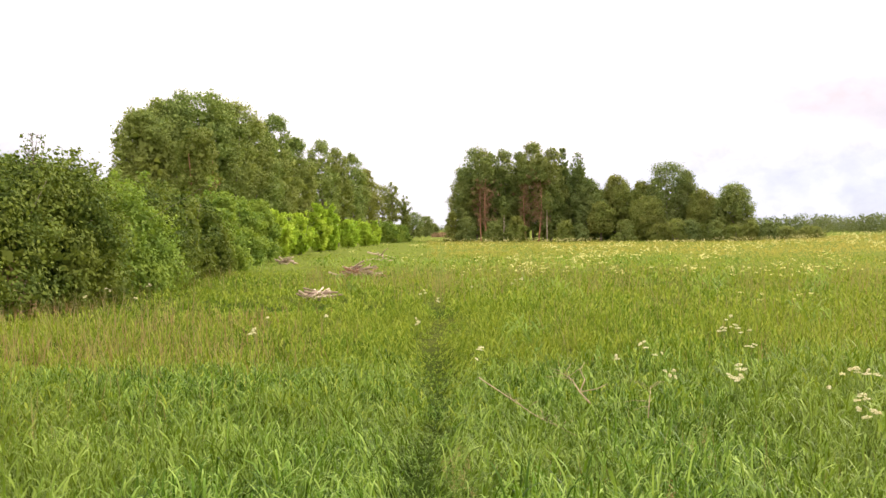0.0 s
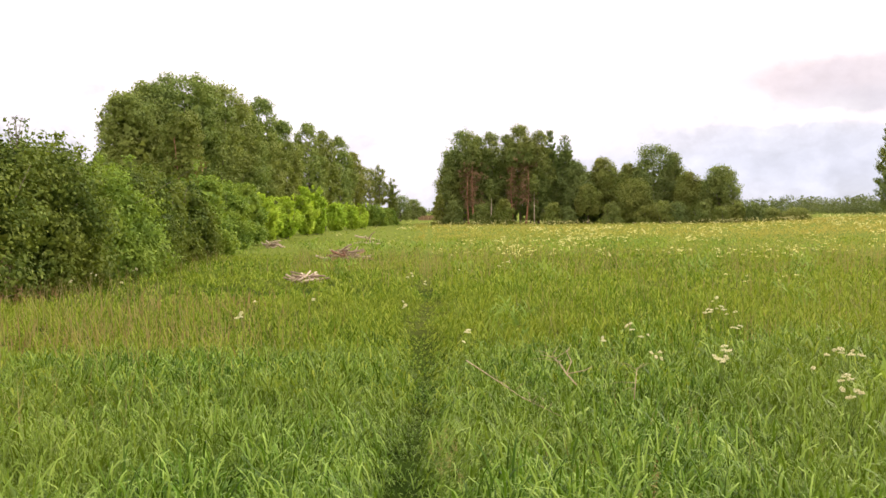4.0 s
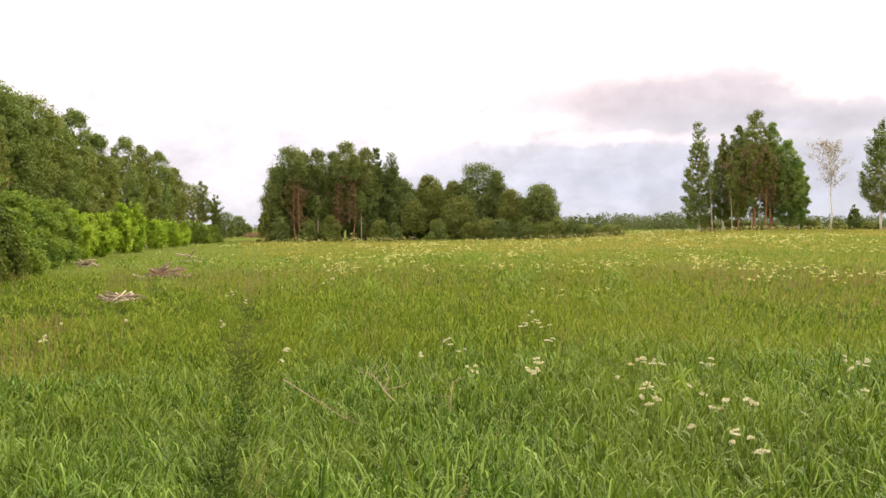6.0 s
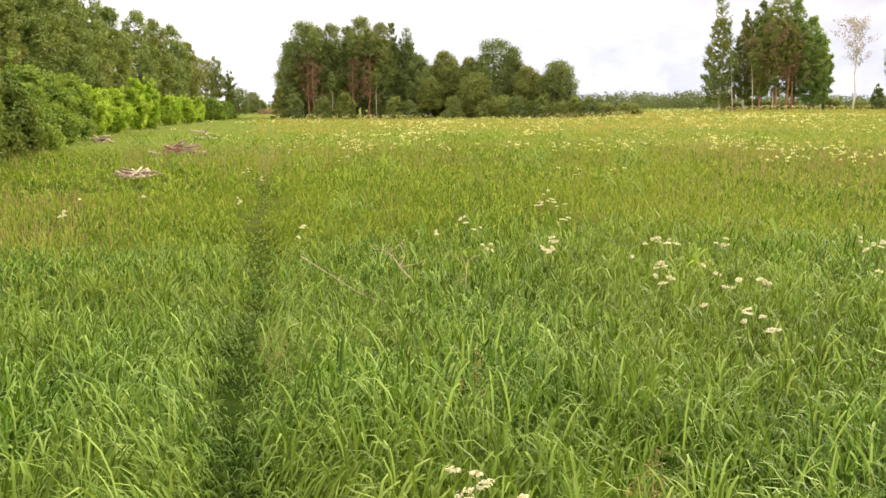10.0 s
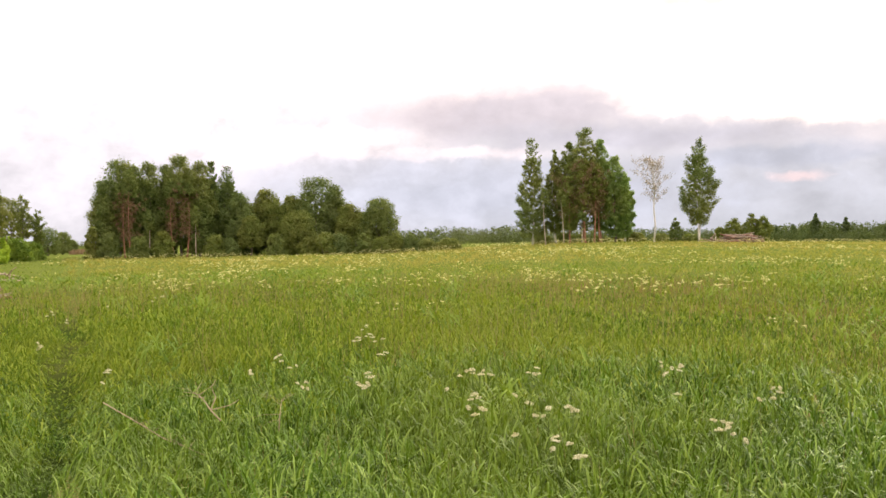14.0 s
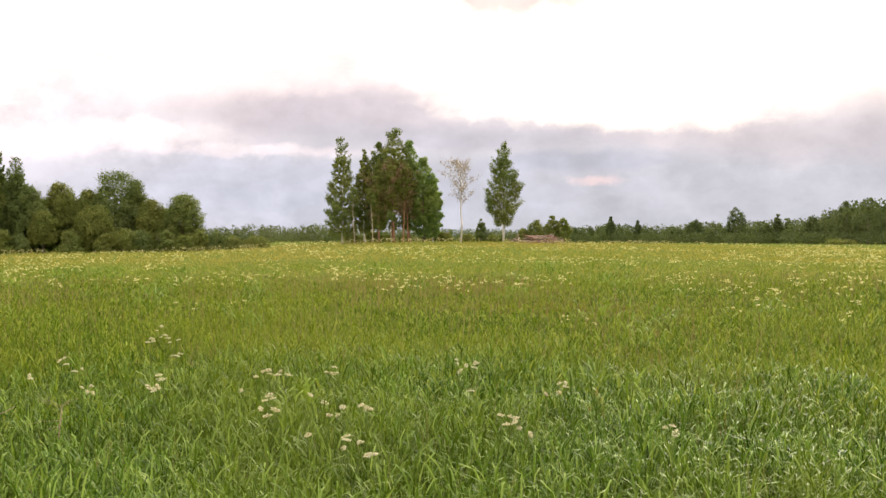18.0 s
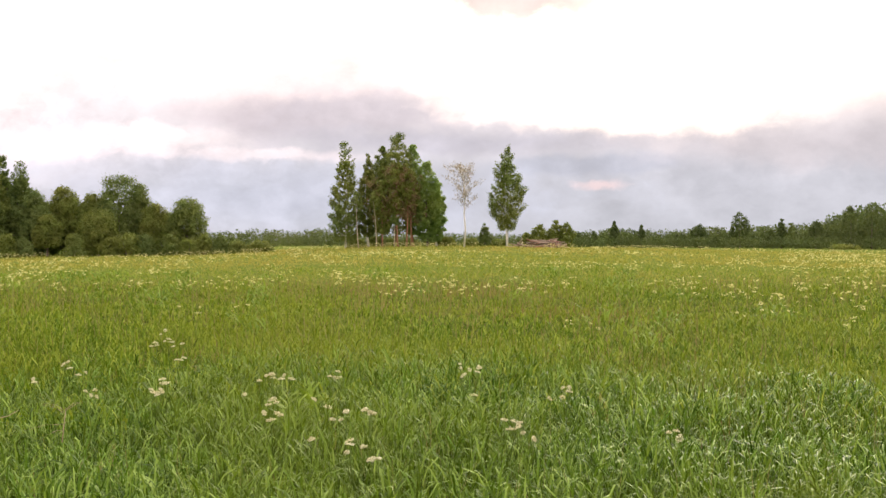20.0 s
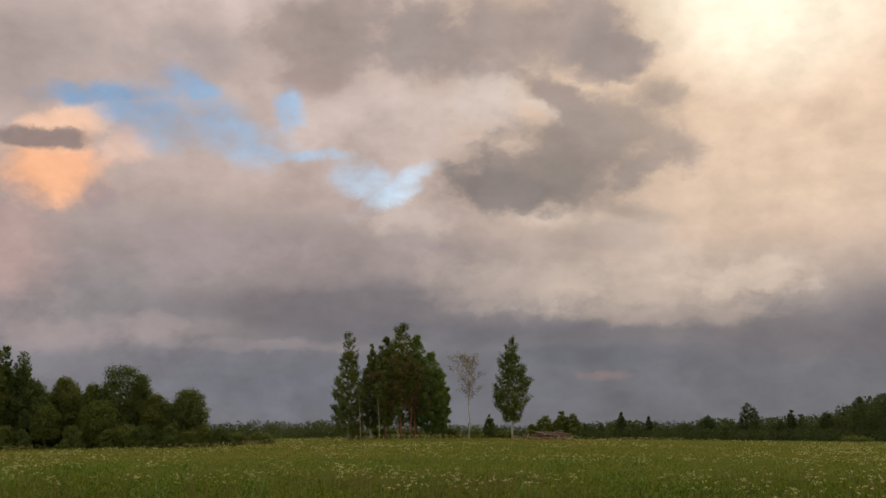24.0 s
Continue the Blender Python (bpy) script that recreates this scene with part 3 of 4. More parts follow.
def bare_tree(name, at, h, w, seed, wood, leaf, label, clear=0.45, count=1500, size=0.12):
    """A thin tree whose trunk forks into fine bare twigs with few leaves left."""
    rng = np.random.default_rng(seed)
    root = thing(name, at, label, "tree")
    k0 = min(1.0, (h / 10) ** 1.3)
    trunk_pts = [(0.0, 0, -0.1), (0.04 * w, 0, h * 0.2), (0.0, 0, h * 0.4), (0.03 * w, 0, h * 0.62), (-0.02 * w, 0, h * 0.9)]
    part("trunk", tube_mesh("trunk", trunk_pts, [r * k0 for r in (0.13, 0.105, 0.09, 0.06, 0.015)], wood, 8), root)
    tw, tf, base, tips = [], [], 0, []
    for i in range(15):
        q = i / 14
        z0 = h * (clear - 0.06 + 0.44 * q)
        a = i * 2.4 + rng.normal() * 0.3
        length = w * 0.5 * (1.0, 0.55, 0.8)[i % 3] * math.sin(math.pi * (0.22 + 0.62 * q)) ** 0.8
        rise_by = (0.16 + 0.2 * q) * h * rng.uniform(0.7, 1.1)
        s = Vector((0.01 * w, 0, z0))
        e = Vector((math.cos(a) * length, math.sin(a) * length, min(h * 0.99, z0 + rise_by)))
        m1 = s.lerp(e, 0.45) + Vector((0, 0, length * 0.12))
        part("limb", tube_mesh("limb", [s, m1, e], [0.04 * k0, 0.026 * k0, 0.008 * k0], wood, 5), root)
        for k in range(16):
            t = rng.uniform(0.25, 1.0)
            b = s.lerp(m1, t * 2) if t < 0.5 else m1.lerp(e, t * 2 - 1)
            e2 = b + Vector((rng.normal() * 0.5, rng.normal() * 0.5, rng.uniform(-0.1, 0.8))) * w * 0.12
            vv, ff = tube([b, b.lerp(e2, 0.5) + Vector((0, 0, 0.04)), e2], [0.014 * k0, 0.011 * k0, 0.006 * k0], 3, False)
            tw.append(vv), tf.append(ff[0] + base)
            base += len(vv)
            tips += [b.lerp(e2, 0.6), e2]
    tagged(part("twigs", mesh_from("twigs", np.concatenate(tw), [np.concatenate(tf)], wood, True), root, "fine pale twigs"), kind="stuff")
    cen = np.array([tuple(t) for t in tips])
    p = cen[rng.integers(0, len(cen), count)] + rng.normal(size=(count, 3)) * w * 0.035
    v, f = leaf_faces(rng, p, rng.normal(size=(count, 3)), size)
    part("crown", mesh_from("crown", v, [f], leaf), root)
    return root


# ---- ground ----
def ground_sheet():
    rings = np.concatenate([np.linspace(0.0, 40, 81), np.geomspace(40, 4500, 70)[1:]])
    angs = np.radians(np.arange(0, 360, 2.0))
    r, a = np.meshgrid(rings, angs, indexing="ij")
    x, y = -np.sin(a) * r, np.cos(a) * r
    v = np.stack([x, y, rise(x, y)], -1).reshape(-1, 3)
    n, k = len(rings), len(angs)
    i, j = np.meshgrid(np.arange(n - 1), np.arange(k), indexing="ij")
    q = np.stack([i * k + j, i * k + (j + 1) % k, (i + 1) * k + (j + 1) % k, (i + 1) * k + j], -1).reshape(-1, 4)
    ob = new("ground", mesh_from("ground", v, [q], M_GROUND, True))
    return tagged(ob, "level meadow soil with a short green sward, shade between blades painted in nearby", "ground", kind="structure")


ground_sheet()


# ---- grass ----
def blades(rng, x, y, h, w, lean_to, curl, segs=3, lift=0.0, tilt0=None, bend=1.4):
    """Grass blades that rise from the ground, or from lift above it, and arch over: vertices and faces."""
    n = len(x)
    s = np.linspace(0, 1, segs + 1)
    a0 = np.abs(rng.normal(0.08, 0.16, n)) if tilt0 is None else tilt0
    lx, ly = np.cos(lean_to), np.sin(lean_to)
    turn = lean_to + np.pi / 2 + rng.normal(0, 0.5, n)
    px, py = np.cos(turn), np.sin(turn)
    out, up = np.zeros(n), np.zeros(n) + lift
    base = rise(x, y) - 0.01
    rows = []
    for i in range(segs + 1):
        if i:
            tilt = a0 + curl * s[i] ** bend
            out = out + np.sin(tilt) * h / segs
            up = up + np.cos(tilt) * h / segs
        half = w * 0.5 * (1 - s[i] ** 2.4) * (0.7 + 0.6 * s[i])
        cx, cy, cz = x + lx * out, y + ly * out, base + np.maximum(up, 0.015)
        if i < segs:
            rows.append(np.stack([cx - px * half, cy - py * half, cz], 1))
            rows.append(np.stack([cx + px * half, cy + py * half, cz], 1))
        else:
            rows.append(np.stack([cx, cy, cz], 1))
    k = 2 * segs + 1
    v = np.stack(rows, 1).reshape(-1, 3)
    b = (np.arange(n) * k)[:, None]
    quads = np.concatenate([b + np.array([[2 * i, 2 * i + 1, 2 * i + 3, 2 * i + 2]]) for i in range(segs - 1)]) if segs > 1 else None
    tris = b + np.array([[k - 3, k - 2, k - 1]])
    return v, ([quads, tris] if quads is not None else [tris])


def scatter(rng, r0, r1, density, az0=29.0, az1=-63.0):
    area = radians(az0 - az1) / 2 * (r1 * r1 - r0 * r0)
    n = int(area * density)
    r = np.sqrt(rng.uniform(r0 * r0, r1 * r1, n))
    a = np.radians(rng.uniform(az1, az0, n))
    return -np.sin(a) * r, np.cos(a) * r


def lush(x, y):
    """How tall the sward stands: lush by the camera, lower beyond and beside the track."""
    d = np.hypot(x, y)
    t = 0.78 + 0.5 * (lattice(x, y, 0.42, 7) - 0.5) + 0.5 * (lattice(x, y, 1.1, 1) - 0.5) + 0.75 * (lattice(x, y * 0.8, 3.6, 2) - 0.5)
    t = np.clip(t, 0.55, 1.3)
    left = np.clip((-x - 0.6) / 1.5, 0, 1) * np.clip((y - 8.5) / 2.0, 0, 1)
    return t * (1 - 0.55 * left) * (1 - 0.18 * np.clip((d - 10) / 15, 0, 1))


def sward(seed, r0, r1, density, width, height, segs, label, tuft=14, spread=0.07, mat=None, leafing=0.6, sector=(29.0, -63.0)):
    """Tufts of grass: some blades rise from the root, most leave the stalks higher up and droop outwards."""
    rng = np.random.default_rng(seed)
    cx, cy = scatter(rng, r0, r1, density / tuft, *sector)
    edge = np.hypot(cx, cy)
    stay = rng.random(len(cx)) > np.clip((edge - (r1 - 0.28 * (r1 - r0))) / (0.28 * (r1 - r0)), 0, 1)
    cx, cy = np.repeat(cx[stay], tuft), np.repeat(cy[stay], tuft)
    n = len(cx)
    round_about = rng.random(n) * 2 * np.pi
    reach = spread * np.sqrt(rng.random(n))
    x, y = cx + np.cos(round_about) * reach, cy + np.sin(round_about) * reach
    tall_here = height * lush(x, y) * np.repeat(rng.uniform(0.7, 1.25, n // tuft), tuft)
    off = x + 0.10 - 0.05 * np.sin(y * 0.9)
    track = np.exp(-(off / np.where(y < 9, 0.145, 0.2)) ** 2) * (y > 0)
    tall_here = tall_here * (1 - np.interp(y, [0, 9, 20, 60], [0.8, 0.86, 0.85, 0.6]) * track)
    stalk_leaf = rng.random(n) < leafing
    h = np.where(stalk_leaf, rng.uniform(0.3, 0.62, n) * height * (1 - 0.72 * track), np.minimum(tall_here * rng.uniform(0.5, 1.0, n), 0.44))
    lift = np.where(stalk_leaf, tall_here * rng.uniform(0.08, 0.8, n), 0.0)
    tilt0 = np.where(stalk_leaf, rng.uniform(0.05, 0.5, n), np.abs(rng.normal(0.05, 0.14, n)))
    curl = np.where(stalk_leaf, rng.uniform(0.5, 3.0, n), rng.uniform(0.2, 2.6, n)) + 0.4 * track
    lean_to = round_about + rng.normal(0, 0.9, n)
    side = (np.abs(off) < 0.35) & (rng.random(n) < 0.65)
    lean_to = np.where(side, np.where(off > 0, 0.0, np.pi) + rng.normal(0, 0.5, n), lean_to)
    w = width * rng.uniform(0.6, 1.3, n) * np.where(stalk_leaf, 1.0, 0.8)
    v, f = blades(rng, x, y, h, w, lean_to, curl, segs, lift, tilt0, 2.2)
    ob = new("meadow_grass", mesh_from("meadow_grass", v, f, mat or M_GRASS, True))
    return tagged(ob, label, "grass", kind="stuff")


# all round and behind the camera too, thinner
for ring, (r0, r1, dens, wide) in enumerate([(0.95, 9.0, 190, 0.024), (9.0, 22.0, 30, 0.06)]):
    sward(18 + ring, r0, r1, dens, wide, 0.42, 2, "green meadow grass behind the viewpoint", 12, 0.12, M_GRASS_MID, 0.5, (297.0, 29.0))
sward(11, 1.3, 5.0, 2900, 0.0108, 0.46, 4, "lush green meadow grass with arching blades")
sward(12, 4.0, 11.0, 1450, 0.0118, 0.44, 3, "lush green meadow grass with arching blades")
sward(13, 7.6, 18.0, 560, 0.016, 0.42, 2, "tall green meadow grass", 12, 0.10, M_GRASS_MID)
sward(14, 16.0, 36.0, 130, 0.030, 0.40, 2, "tall green meadow grass, farther off", 10, 0.16, M_GRASS_MID)
sward(15, 24.0, 60.0, 30, 0.05, 0.42, 1, "yellow-green meadow grass", 8, 0.25, M_GRASS_MID)
sward(16, 28.0, 75.0, 20, 0.06, 0.44, 1, "yellowish seeding grass", 6, 0.3, M_GRASS_FAR, 0.0, (1.0, -63.0))
sward(17, 60.0, 150.0, 8, 0.2, 0.42, 1, "yellow-green seeding grass towards the field's end", 6, 0.3, M_GRASS_FAR, 0.3, (1.0, -63.0))
sward(19, 50.0, 150.0, 7, 0.16, 0.3, 1, "short green grass along the hedge", 6, 0.3, M_GRASS_MID, 0.3, (29.0, 1.0))


def dry_stalks(seed, x, y, h, mat, name, label, w=0.006, seeds=None):
    rng = np.random.default_rng(seed)
    n = len(x)
    v, f = blades(rng, x, y, h * rng.uniform(0.75, 1.25, n), np.full(n, w) if np.isscalar(w) else w, rng.uniform(0, 6.28, n), rng.uniform(0.0, 0.5, n), 2)
    return tagged(new(name, mesh_from(name, v, f, mat, True)), label, "grass", kind="stuff")


def thicket(seed, spots):
    rng = np.random.default_rng(seed)
    xs, ys = [], []
    for cx, cy, rx, ry, n in spots:
        xs.append(cx + rng.normal(size=n) * rx)
        ys.append(cy + rng.normal(size=n) * ry)
    return np.concatenate(xs), np.concatenate(ys)


DRY_SPOTS = [(-4.8, 11.0, 0.8, 0.9, 170), (-4.4, 12.4, 0.9, 1.2, 160), (-3.6, 11.5, 0.9, 1.0, 120), (-4.1, 14.5, 0.9, 1.4, 170), (-3.3, 15.5, 0.9, 1.4, 120), (-2.4, 10.6, 0.7, 0.9, 110),
             (14.1, 25.0, 1.6, 2.4, 260), (14.3, 22.7, 1.4, 1.6, 240), (17.5, 25.4, 1.6, 2.0, 220), (13.1, 16.1, 1.3, 1.5, 260), (8.4, 9.3, 0.5, 0.7, 130), (10.6, 23.0, 1.4, 2.4, 160), (10.7, 11.0, 0.9, 1.0, 140),
             (4.4, 11.4, 0.8, 0.9, 120), (3.1, 9.5, 0.8, 0.8, 90), (3.0, 10.0, 1.0, 1.4, 90), (0.45, 2.6, 0.3, 0.3, 70), (6.0, 5.0, 0.7, 0.6, 60), (1.2, 5.4, 0.4, 0.8, 70), (-7.3, 16.8, 0.5, 1.0, 120), (-7.5, 20.0, 0.4, 1.5, 90), (-8.3, 27.0, 0.5, 3.0, 90)]
dx, dy = thicket(21, DRY_SPOTS)
dry_stalks(21, dx, dy, 0.34, M_DRY, "dry_grass", "thin reddish-brown dry grass stalks among the green", 0.004 + 0.0005 * np.hypot(dx, dy))
rs = np.random.default_rng(22)
sx, sy = scatter(rs, 2.0, 34.0, 11.0)
keep = lattice(sx, sy, 2.5, 31) > 0.45
dry_stalks(23, sx[keep], sy[keep], 0.54, M_SEED, "seed_stalks", "pale brown grass stalks gone to seed", 0.003 + 0.0004 * np.hypot(sx[keep], sy[keep]))


def tall_weeds(seed, spots):
    """Darker clumps of tall leafy weeds that stand out of the sward."""
    rng = np.random.default_rng(seed)
    x, y = thicket(seed, spots)
    n = len(x)
    lift = rng.uniform(0.0, 0.42, n)
    w = 0.016 + 0.0012 * np.hypot(x, y)
    v, f = blades(rng, x, y, rng.uniform(0.14, 0.34, n), w, rng.random(n) * 6.28, rng.uniform(0.6, 2.0, n), 3, lift, rng.uniform(0.1, 0.5, n))
    return tagged(new("tall_weeds", mesh_from("tall_weeds", v, f, M_HEDGE, True)), "darker green clumps of tall leafy weeds", "weeds", kind="stuff")


rw = np.random.default_rng(27)
wx, wy = scatter(rw, 6.0, 42.0, 0.045)
tall_weeds(28, [(a, b, 0.10 + 0.006 * math.hypot(a, b), 0.10 + 0.006 * math.hypot(a, b), 70) for a, b in zip(wx, wy) if a > 0.4 or b > 20])


# ---- white umbel flowers ----
def umbel_mesh(rng, r, florets, size):
    """A flat-topped head of small white florets in little rounded bunches."""
    k = 8
    cx = np.concatenate([[0], np.cos(np.arange(k) * 2 * math.pi / k + rng.random()) * r * 0.72])
    cy = np.concatenate([[0], np.sin(np.arange(k) * 2 * math.pi / k + rng.random()) * r * 0.72])
    cz = np.concatenate([[0.35 * r], np.full(k, 0.0)]) + rng.normal(size=k + 1) * 0.06 * r
    pick = rng.integers(0, k + 1, florets)
    d = rng.normal(size=(florets, 3))
    d /= np.linalg.norm(d, axis=1)[:, None]
    d[:, 2] = np.abs(d[:, 2]) * 0.9
    p = np.stack([cx[pick], cy[pick], cz[pick]], 1) + d * r * 0.34
    a = np.cross(d, rng.normal(size=(florets, 3)))
    a /= np.linalg.norm(a, axis=1)[:, None] + 1e-9
    b = np.cross(d, a)
    b /= np.linalg.norm(b, axis=1)[:, None] + 1e-9
    s = size * rng.uniform(0.7, 1.3, florets)[:, None]
    v = np.stack([p - a * s, p + b * s, p + a * s, p - b * s], 1).reshape(-1, 3)
    return mesh_from("umbel", v, [np.arange(florets * 4).reshape(-1, 4)], M_PETAL)


rf = np.random.default_rng(31)
UMBELS = [umbel_mesh(rf, r, 70, 0.0046) for r in (0.019, 0.023, 0.027, 0.021)]


def flower_plant(x, y, h, seed, heads):
    rng = np.random.default_rng(seed)
    at = (x, y, float(rise(x, y)))
    root = thing("cow_parsley", at, "white umbel wildflower on a thin green stem in the grass", "flower", "wildflowers in the meadow")
    fork = h * 0.62
    part("stem", tube_mesh("stem", [(0, 0, -0.03), (0.01, 0, fork * 0.5), (0, 0.01, fork)], [0.0045, 0.004, 0.003], M_STEM, 5), root)
    for i in range(heads):
        a = rng.random() * 6.28
        out = 0.0 if heads == 1 else rng.uniform(0.02, 0.065)
        top = Vector((math.cos(a) * out, math.sin(a) * out, h * rng.uniform(0.9, 1.03)))
        part("stalk", tube_mesh("stalk", [(0, 0.01, fork - 0.005), Vector((0, 0.01, fork)).lerp(top, 0.5) + Vector((math.cos(a), math.sin(a), 0)) * 0.01, top], [0.003, 0.0025, 0.002], M_STEM, 4), root)
        ub = part("umbel", UMBELS[rng.integers(0, 4)], root, "flat white flower head")
        ub.matrix_local = pose(*top, rng.normal() * 16, rng.normal() * 16, rng.random() * 360)


NEAR_FLOWERS = [(-2.06, 11.42), (-1.93, 9.85), (-1.45, 12.09), (-0.3, 10.92), (0.35, 8.62), (0.28, 8.16), (-0.32, 15.52), (-0.09, 14.24), (1.67, 20.76), (1.34, 18.67), (0.52, 17.48), (1.74, 8.59), (1.78, 8.15), (1.69, 7.24), (1.43, 7.79), (2.19, 7.08), (2.1, 7.04), (1.97, 6.56), (3.18, 10.6), (3.12, 10.08), (2.79, 9.62), (2.82, 8.91)]
MORE_FLOWERS = [(2.89, 6.98), (2.98, 6.94), (3.23, 7.25), (2.54, 6.4), (2.62, 6.09), (2.92, 5.96), (2.29, 5.21), (2.69, 5.24), (2.81, 5.34), (2.81, 5.08), (2.44, 5.01), (2.38, 4.33), (2.44, 4.16), (3.52, 7.13), (3.44, 6.76), (4.61, 6.83), (4.65, 6.73), (4.25, 6.26), (4.04, 5.8), (4.54, 5.38), (4.3, 5.16), (3.54, 4.57), (3.41, 4.45), (3.42, 4.24), (4.12, 3.89), (3.21, 10.95), (2.89, 10.09), (2.19, 7.29), (2.04, 6.87)]
HEDGE_FLOWERS = [(-5.89, 17.06), (-5.47, 14.85), (-5.36, 17.77), (-7.42, 18.96), (-7.39, 17.82), (-7.35, 16.68), (-4.82, 15.39), (0.6, 2.5), (0.61, 2.37), (0.71, 2.38)]
for i, (x, y) in enumerate(NEAR_FLOWERS + MORE_FLOWERS + HEDGE_FLOWERS):
    flower_plant(x, y, 0.57 - float(rise(x, y)) + 0.03 * math.sin(i * 2.3), 400 + i, (1, 3, 2, 4, 2)[i % 5])


def far_flowers(seed, r0, r1, density, head, n_quads, name_label):
    """White heads too many to count, in drifts over the meadow."""
    rng = np.random.default_rng(seed)
    x, y = scatter(rng, r0, r1, density)
    az = np.degrees(np.arctan2(-x, y))
    d = np.hypot(x, y)
    drift = lattice(x, y, 7.0, 41) * 0.6 + lattice(x, y, 2.2, 42) * 0.4
    more = np.interp(az, [-60, -35, -12, -2, 1.5, 4, 30], [1.0, 1.0, 0.9, 0.6, 0.25, 0.06, 0.02])
    keep = (drift > 0.68 - 0.14 * np.clip((d - 15) / 20, 0, 1)) & (rng.random(len(x)) < more)
    x, y = np.repeat(x[keep], 4), np.repeat(y[keep], 4)
    n = len(x)
    few = rng.random(n) < 0.8
    x, y = x[few] + rng.normal(0, 0.13, n)[few], y[few] + rng.normal(0, 0.13, n)[few]
    n, k = len(x), n_quads
    z = rise(x, y) + rng.uniform(0.40, 0.64, n)
    c = np.repeat(np.stack([x, y, z], 1), k, 0)
    off = rng.normal(size=(n * k, 3)) * np.array([1, 1, 0.35]) * head * 0.55
    p = c + off
    a = rng.normal(size=(n * k, 3)) * np.array([1, 1, 0.5])
    a /= np.linalg.norm(a, axis=1)[:, None]
    b = np.cross(a, rng.normal(size=(n * k, 3)))
    b /= np.linalg.norm(b, axis=1)[:, None] + 1e-9
    s = head * 0.33 * rng.uniform(0.7, 1.3, n * k)[:, None]
    v = np.stack([p - a * s, p + b * s, p + a * s, p - b * s], 1).reshape(-1, 3)
    ob = new("wildflowers", mesh_from("wildflowers", v, [np.arange(n * k * 4).reshape(-1, 4)], M_PETAL_CREAM))
    return tagged(ob, name_label, "flowers", kind="stuff")


far_flowers(51, 9.0, 20.0, 0.5, 0.034, 7, "scattered white umbel wildflowers in the grass")
far_flowers(52, 20.0, 45.0, 1.0, 0.054, 5, "drifts of white wildflowers across the meadow")
far_flowers(53, 45.0, 125.0, 0.5, 0.085, 3, "distant drifts of white wildflowers")


# ---- hedge along the meadow ----
# azimuth, distance, elevation of the top, width, leaf
HEDGE = [(27.2, 19.2, 4.2, 3.5, M_HEDGE_DARK), (23.6, 20.6, 3.95, 2.8, M_HEDGE_DARK), (21.2, 21.6, 3.8, 2.7, M_HEDGE_DARK), (18.6, 24.6, 2.75, 2.7, M_HEDGE), (17.1, 26.6, 2.6, 2.5, M_HEDGE_DARK), (15.6, 30.5, 2.3, 2.4, M_HEDGE_DARK),
         (14.2, 32.5, 1.75, 2.1, M_HEDGE_DARK), (13.0, 36.5, 2.05, 2.1, M_HEDGE), (11.9, 44.0, 1.75, 2.1, M_HEDGE), (10.8, 48.0, 1.6, 2.2, M_HEDGE)]
for i, (az, d, top, w, leaf) in enumerate(HEDGE):
    tree("hedge_bush", place(az, d), tall(az, d, top), w * 1.14, 600 + i, "bush", 0.03, leaf, M_BARK, 14000 if d < 28 else 8000, 0.08 if d < 28 else 0.11, 44, 0.17, 0.03,
         "dense green leafy bush of the field hedge", "bush", "hedge bushes", stems=3, limbs=4, shoots=5, four=True, core=0.14, knob=1.5)
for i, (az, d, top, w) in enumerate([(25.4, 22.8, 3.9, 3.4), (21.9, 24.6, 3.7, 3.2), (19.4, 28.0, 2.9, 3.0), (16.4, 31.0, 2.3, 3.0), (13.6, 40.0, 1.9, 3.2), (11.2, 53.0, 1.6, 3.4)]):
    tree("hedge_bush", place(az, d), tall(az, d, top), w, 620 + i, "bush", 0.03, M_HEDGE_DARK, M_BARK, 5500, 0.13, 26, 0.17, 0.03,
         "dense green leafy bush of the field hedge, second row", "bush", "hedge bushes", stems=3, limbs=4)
# azimuth, distance, elevation of the top, width
for i, (az, d, top, w) in enumerate([(9.6, 57.0, 0.95, 1.9), (8.5, 61.0, 0.85, 2.0), (7.3, 70.0, 1.4, 1.8), (6.6, 72.0, 1.15, 1.6), (5.5, 84.0, 0.48, 2.2), (4.6, 92.0, 0.35, 1.9), (4.0, 99.0, 0.42, 1.3)]):
    tree("willow_bush", place(az, d), tall(az, d, top), w, 640 + i, "oval", 0.02, M_WILLOW, M_BARK, 5200, 0.13, 30, 0.13, 0.03,
         "bright yellow-green young willow bush", "bush", "young willows", stems=4, limbs=3, reach=1.7, shoots=5)
for i, (az, d, top, w) in enumerate([(3.3, 112.0, 0.42, 3.4), (2.5, 122.0, 0.25, 3.4)]):
    tree("hedge_bush", place(az, d), tall(az, d, top), w, 650 + i, "bush", 0.02, M_HEDGE, M_BARK, 3600, 0.16, 24, 0.17, 0.03, "green bush at the far end of the hedge", "bush", "hedge bushes", stems=3, limbs=3)
bare_tree("sapling", place(22.75, 20.6), 3.5, 0.6, 660, M_BARK, M_HEDGE_DARK, "thin half-bare sapling above the hedge", 0.5, 260, 0.06)
bare_tree("sapling", place(19.9, 23.0), 2.95, 0.5, 662, M_BARK, M_HEDGE_DARK, "thin half-bare sapling above the hedge", 0.5, 160, 0.06)
tree("dry_bush", place(24.2, 19.0), 1.1, 1.1, 661, "bush", 0.1, M_LEAF_BROWN, M_LOG, 420, 0.05, 20, 0.16, 0.02, "half-dead bush of thin brown stems beside the hedge", "bush", stems=5, limbs=5)

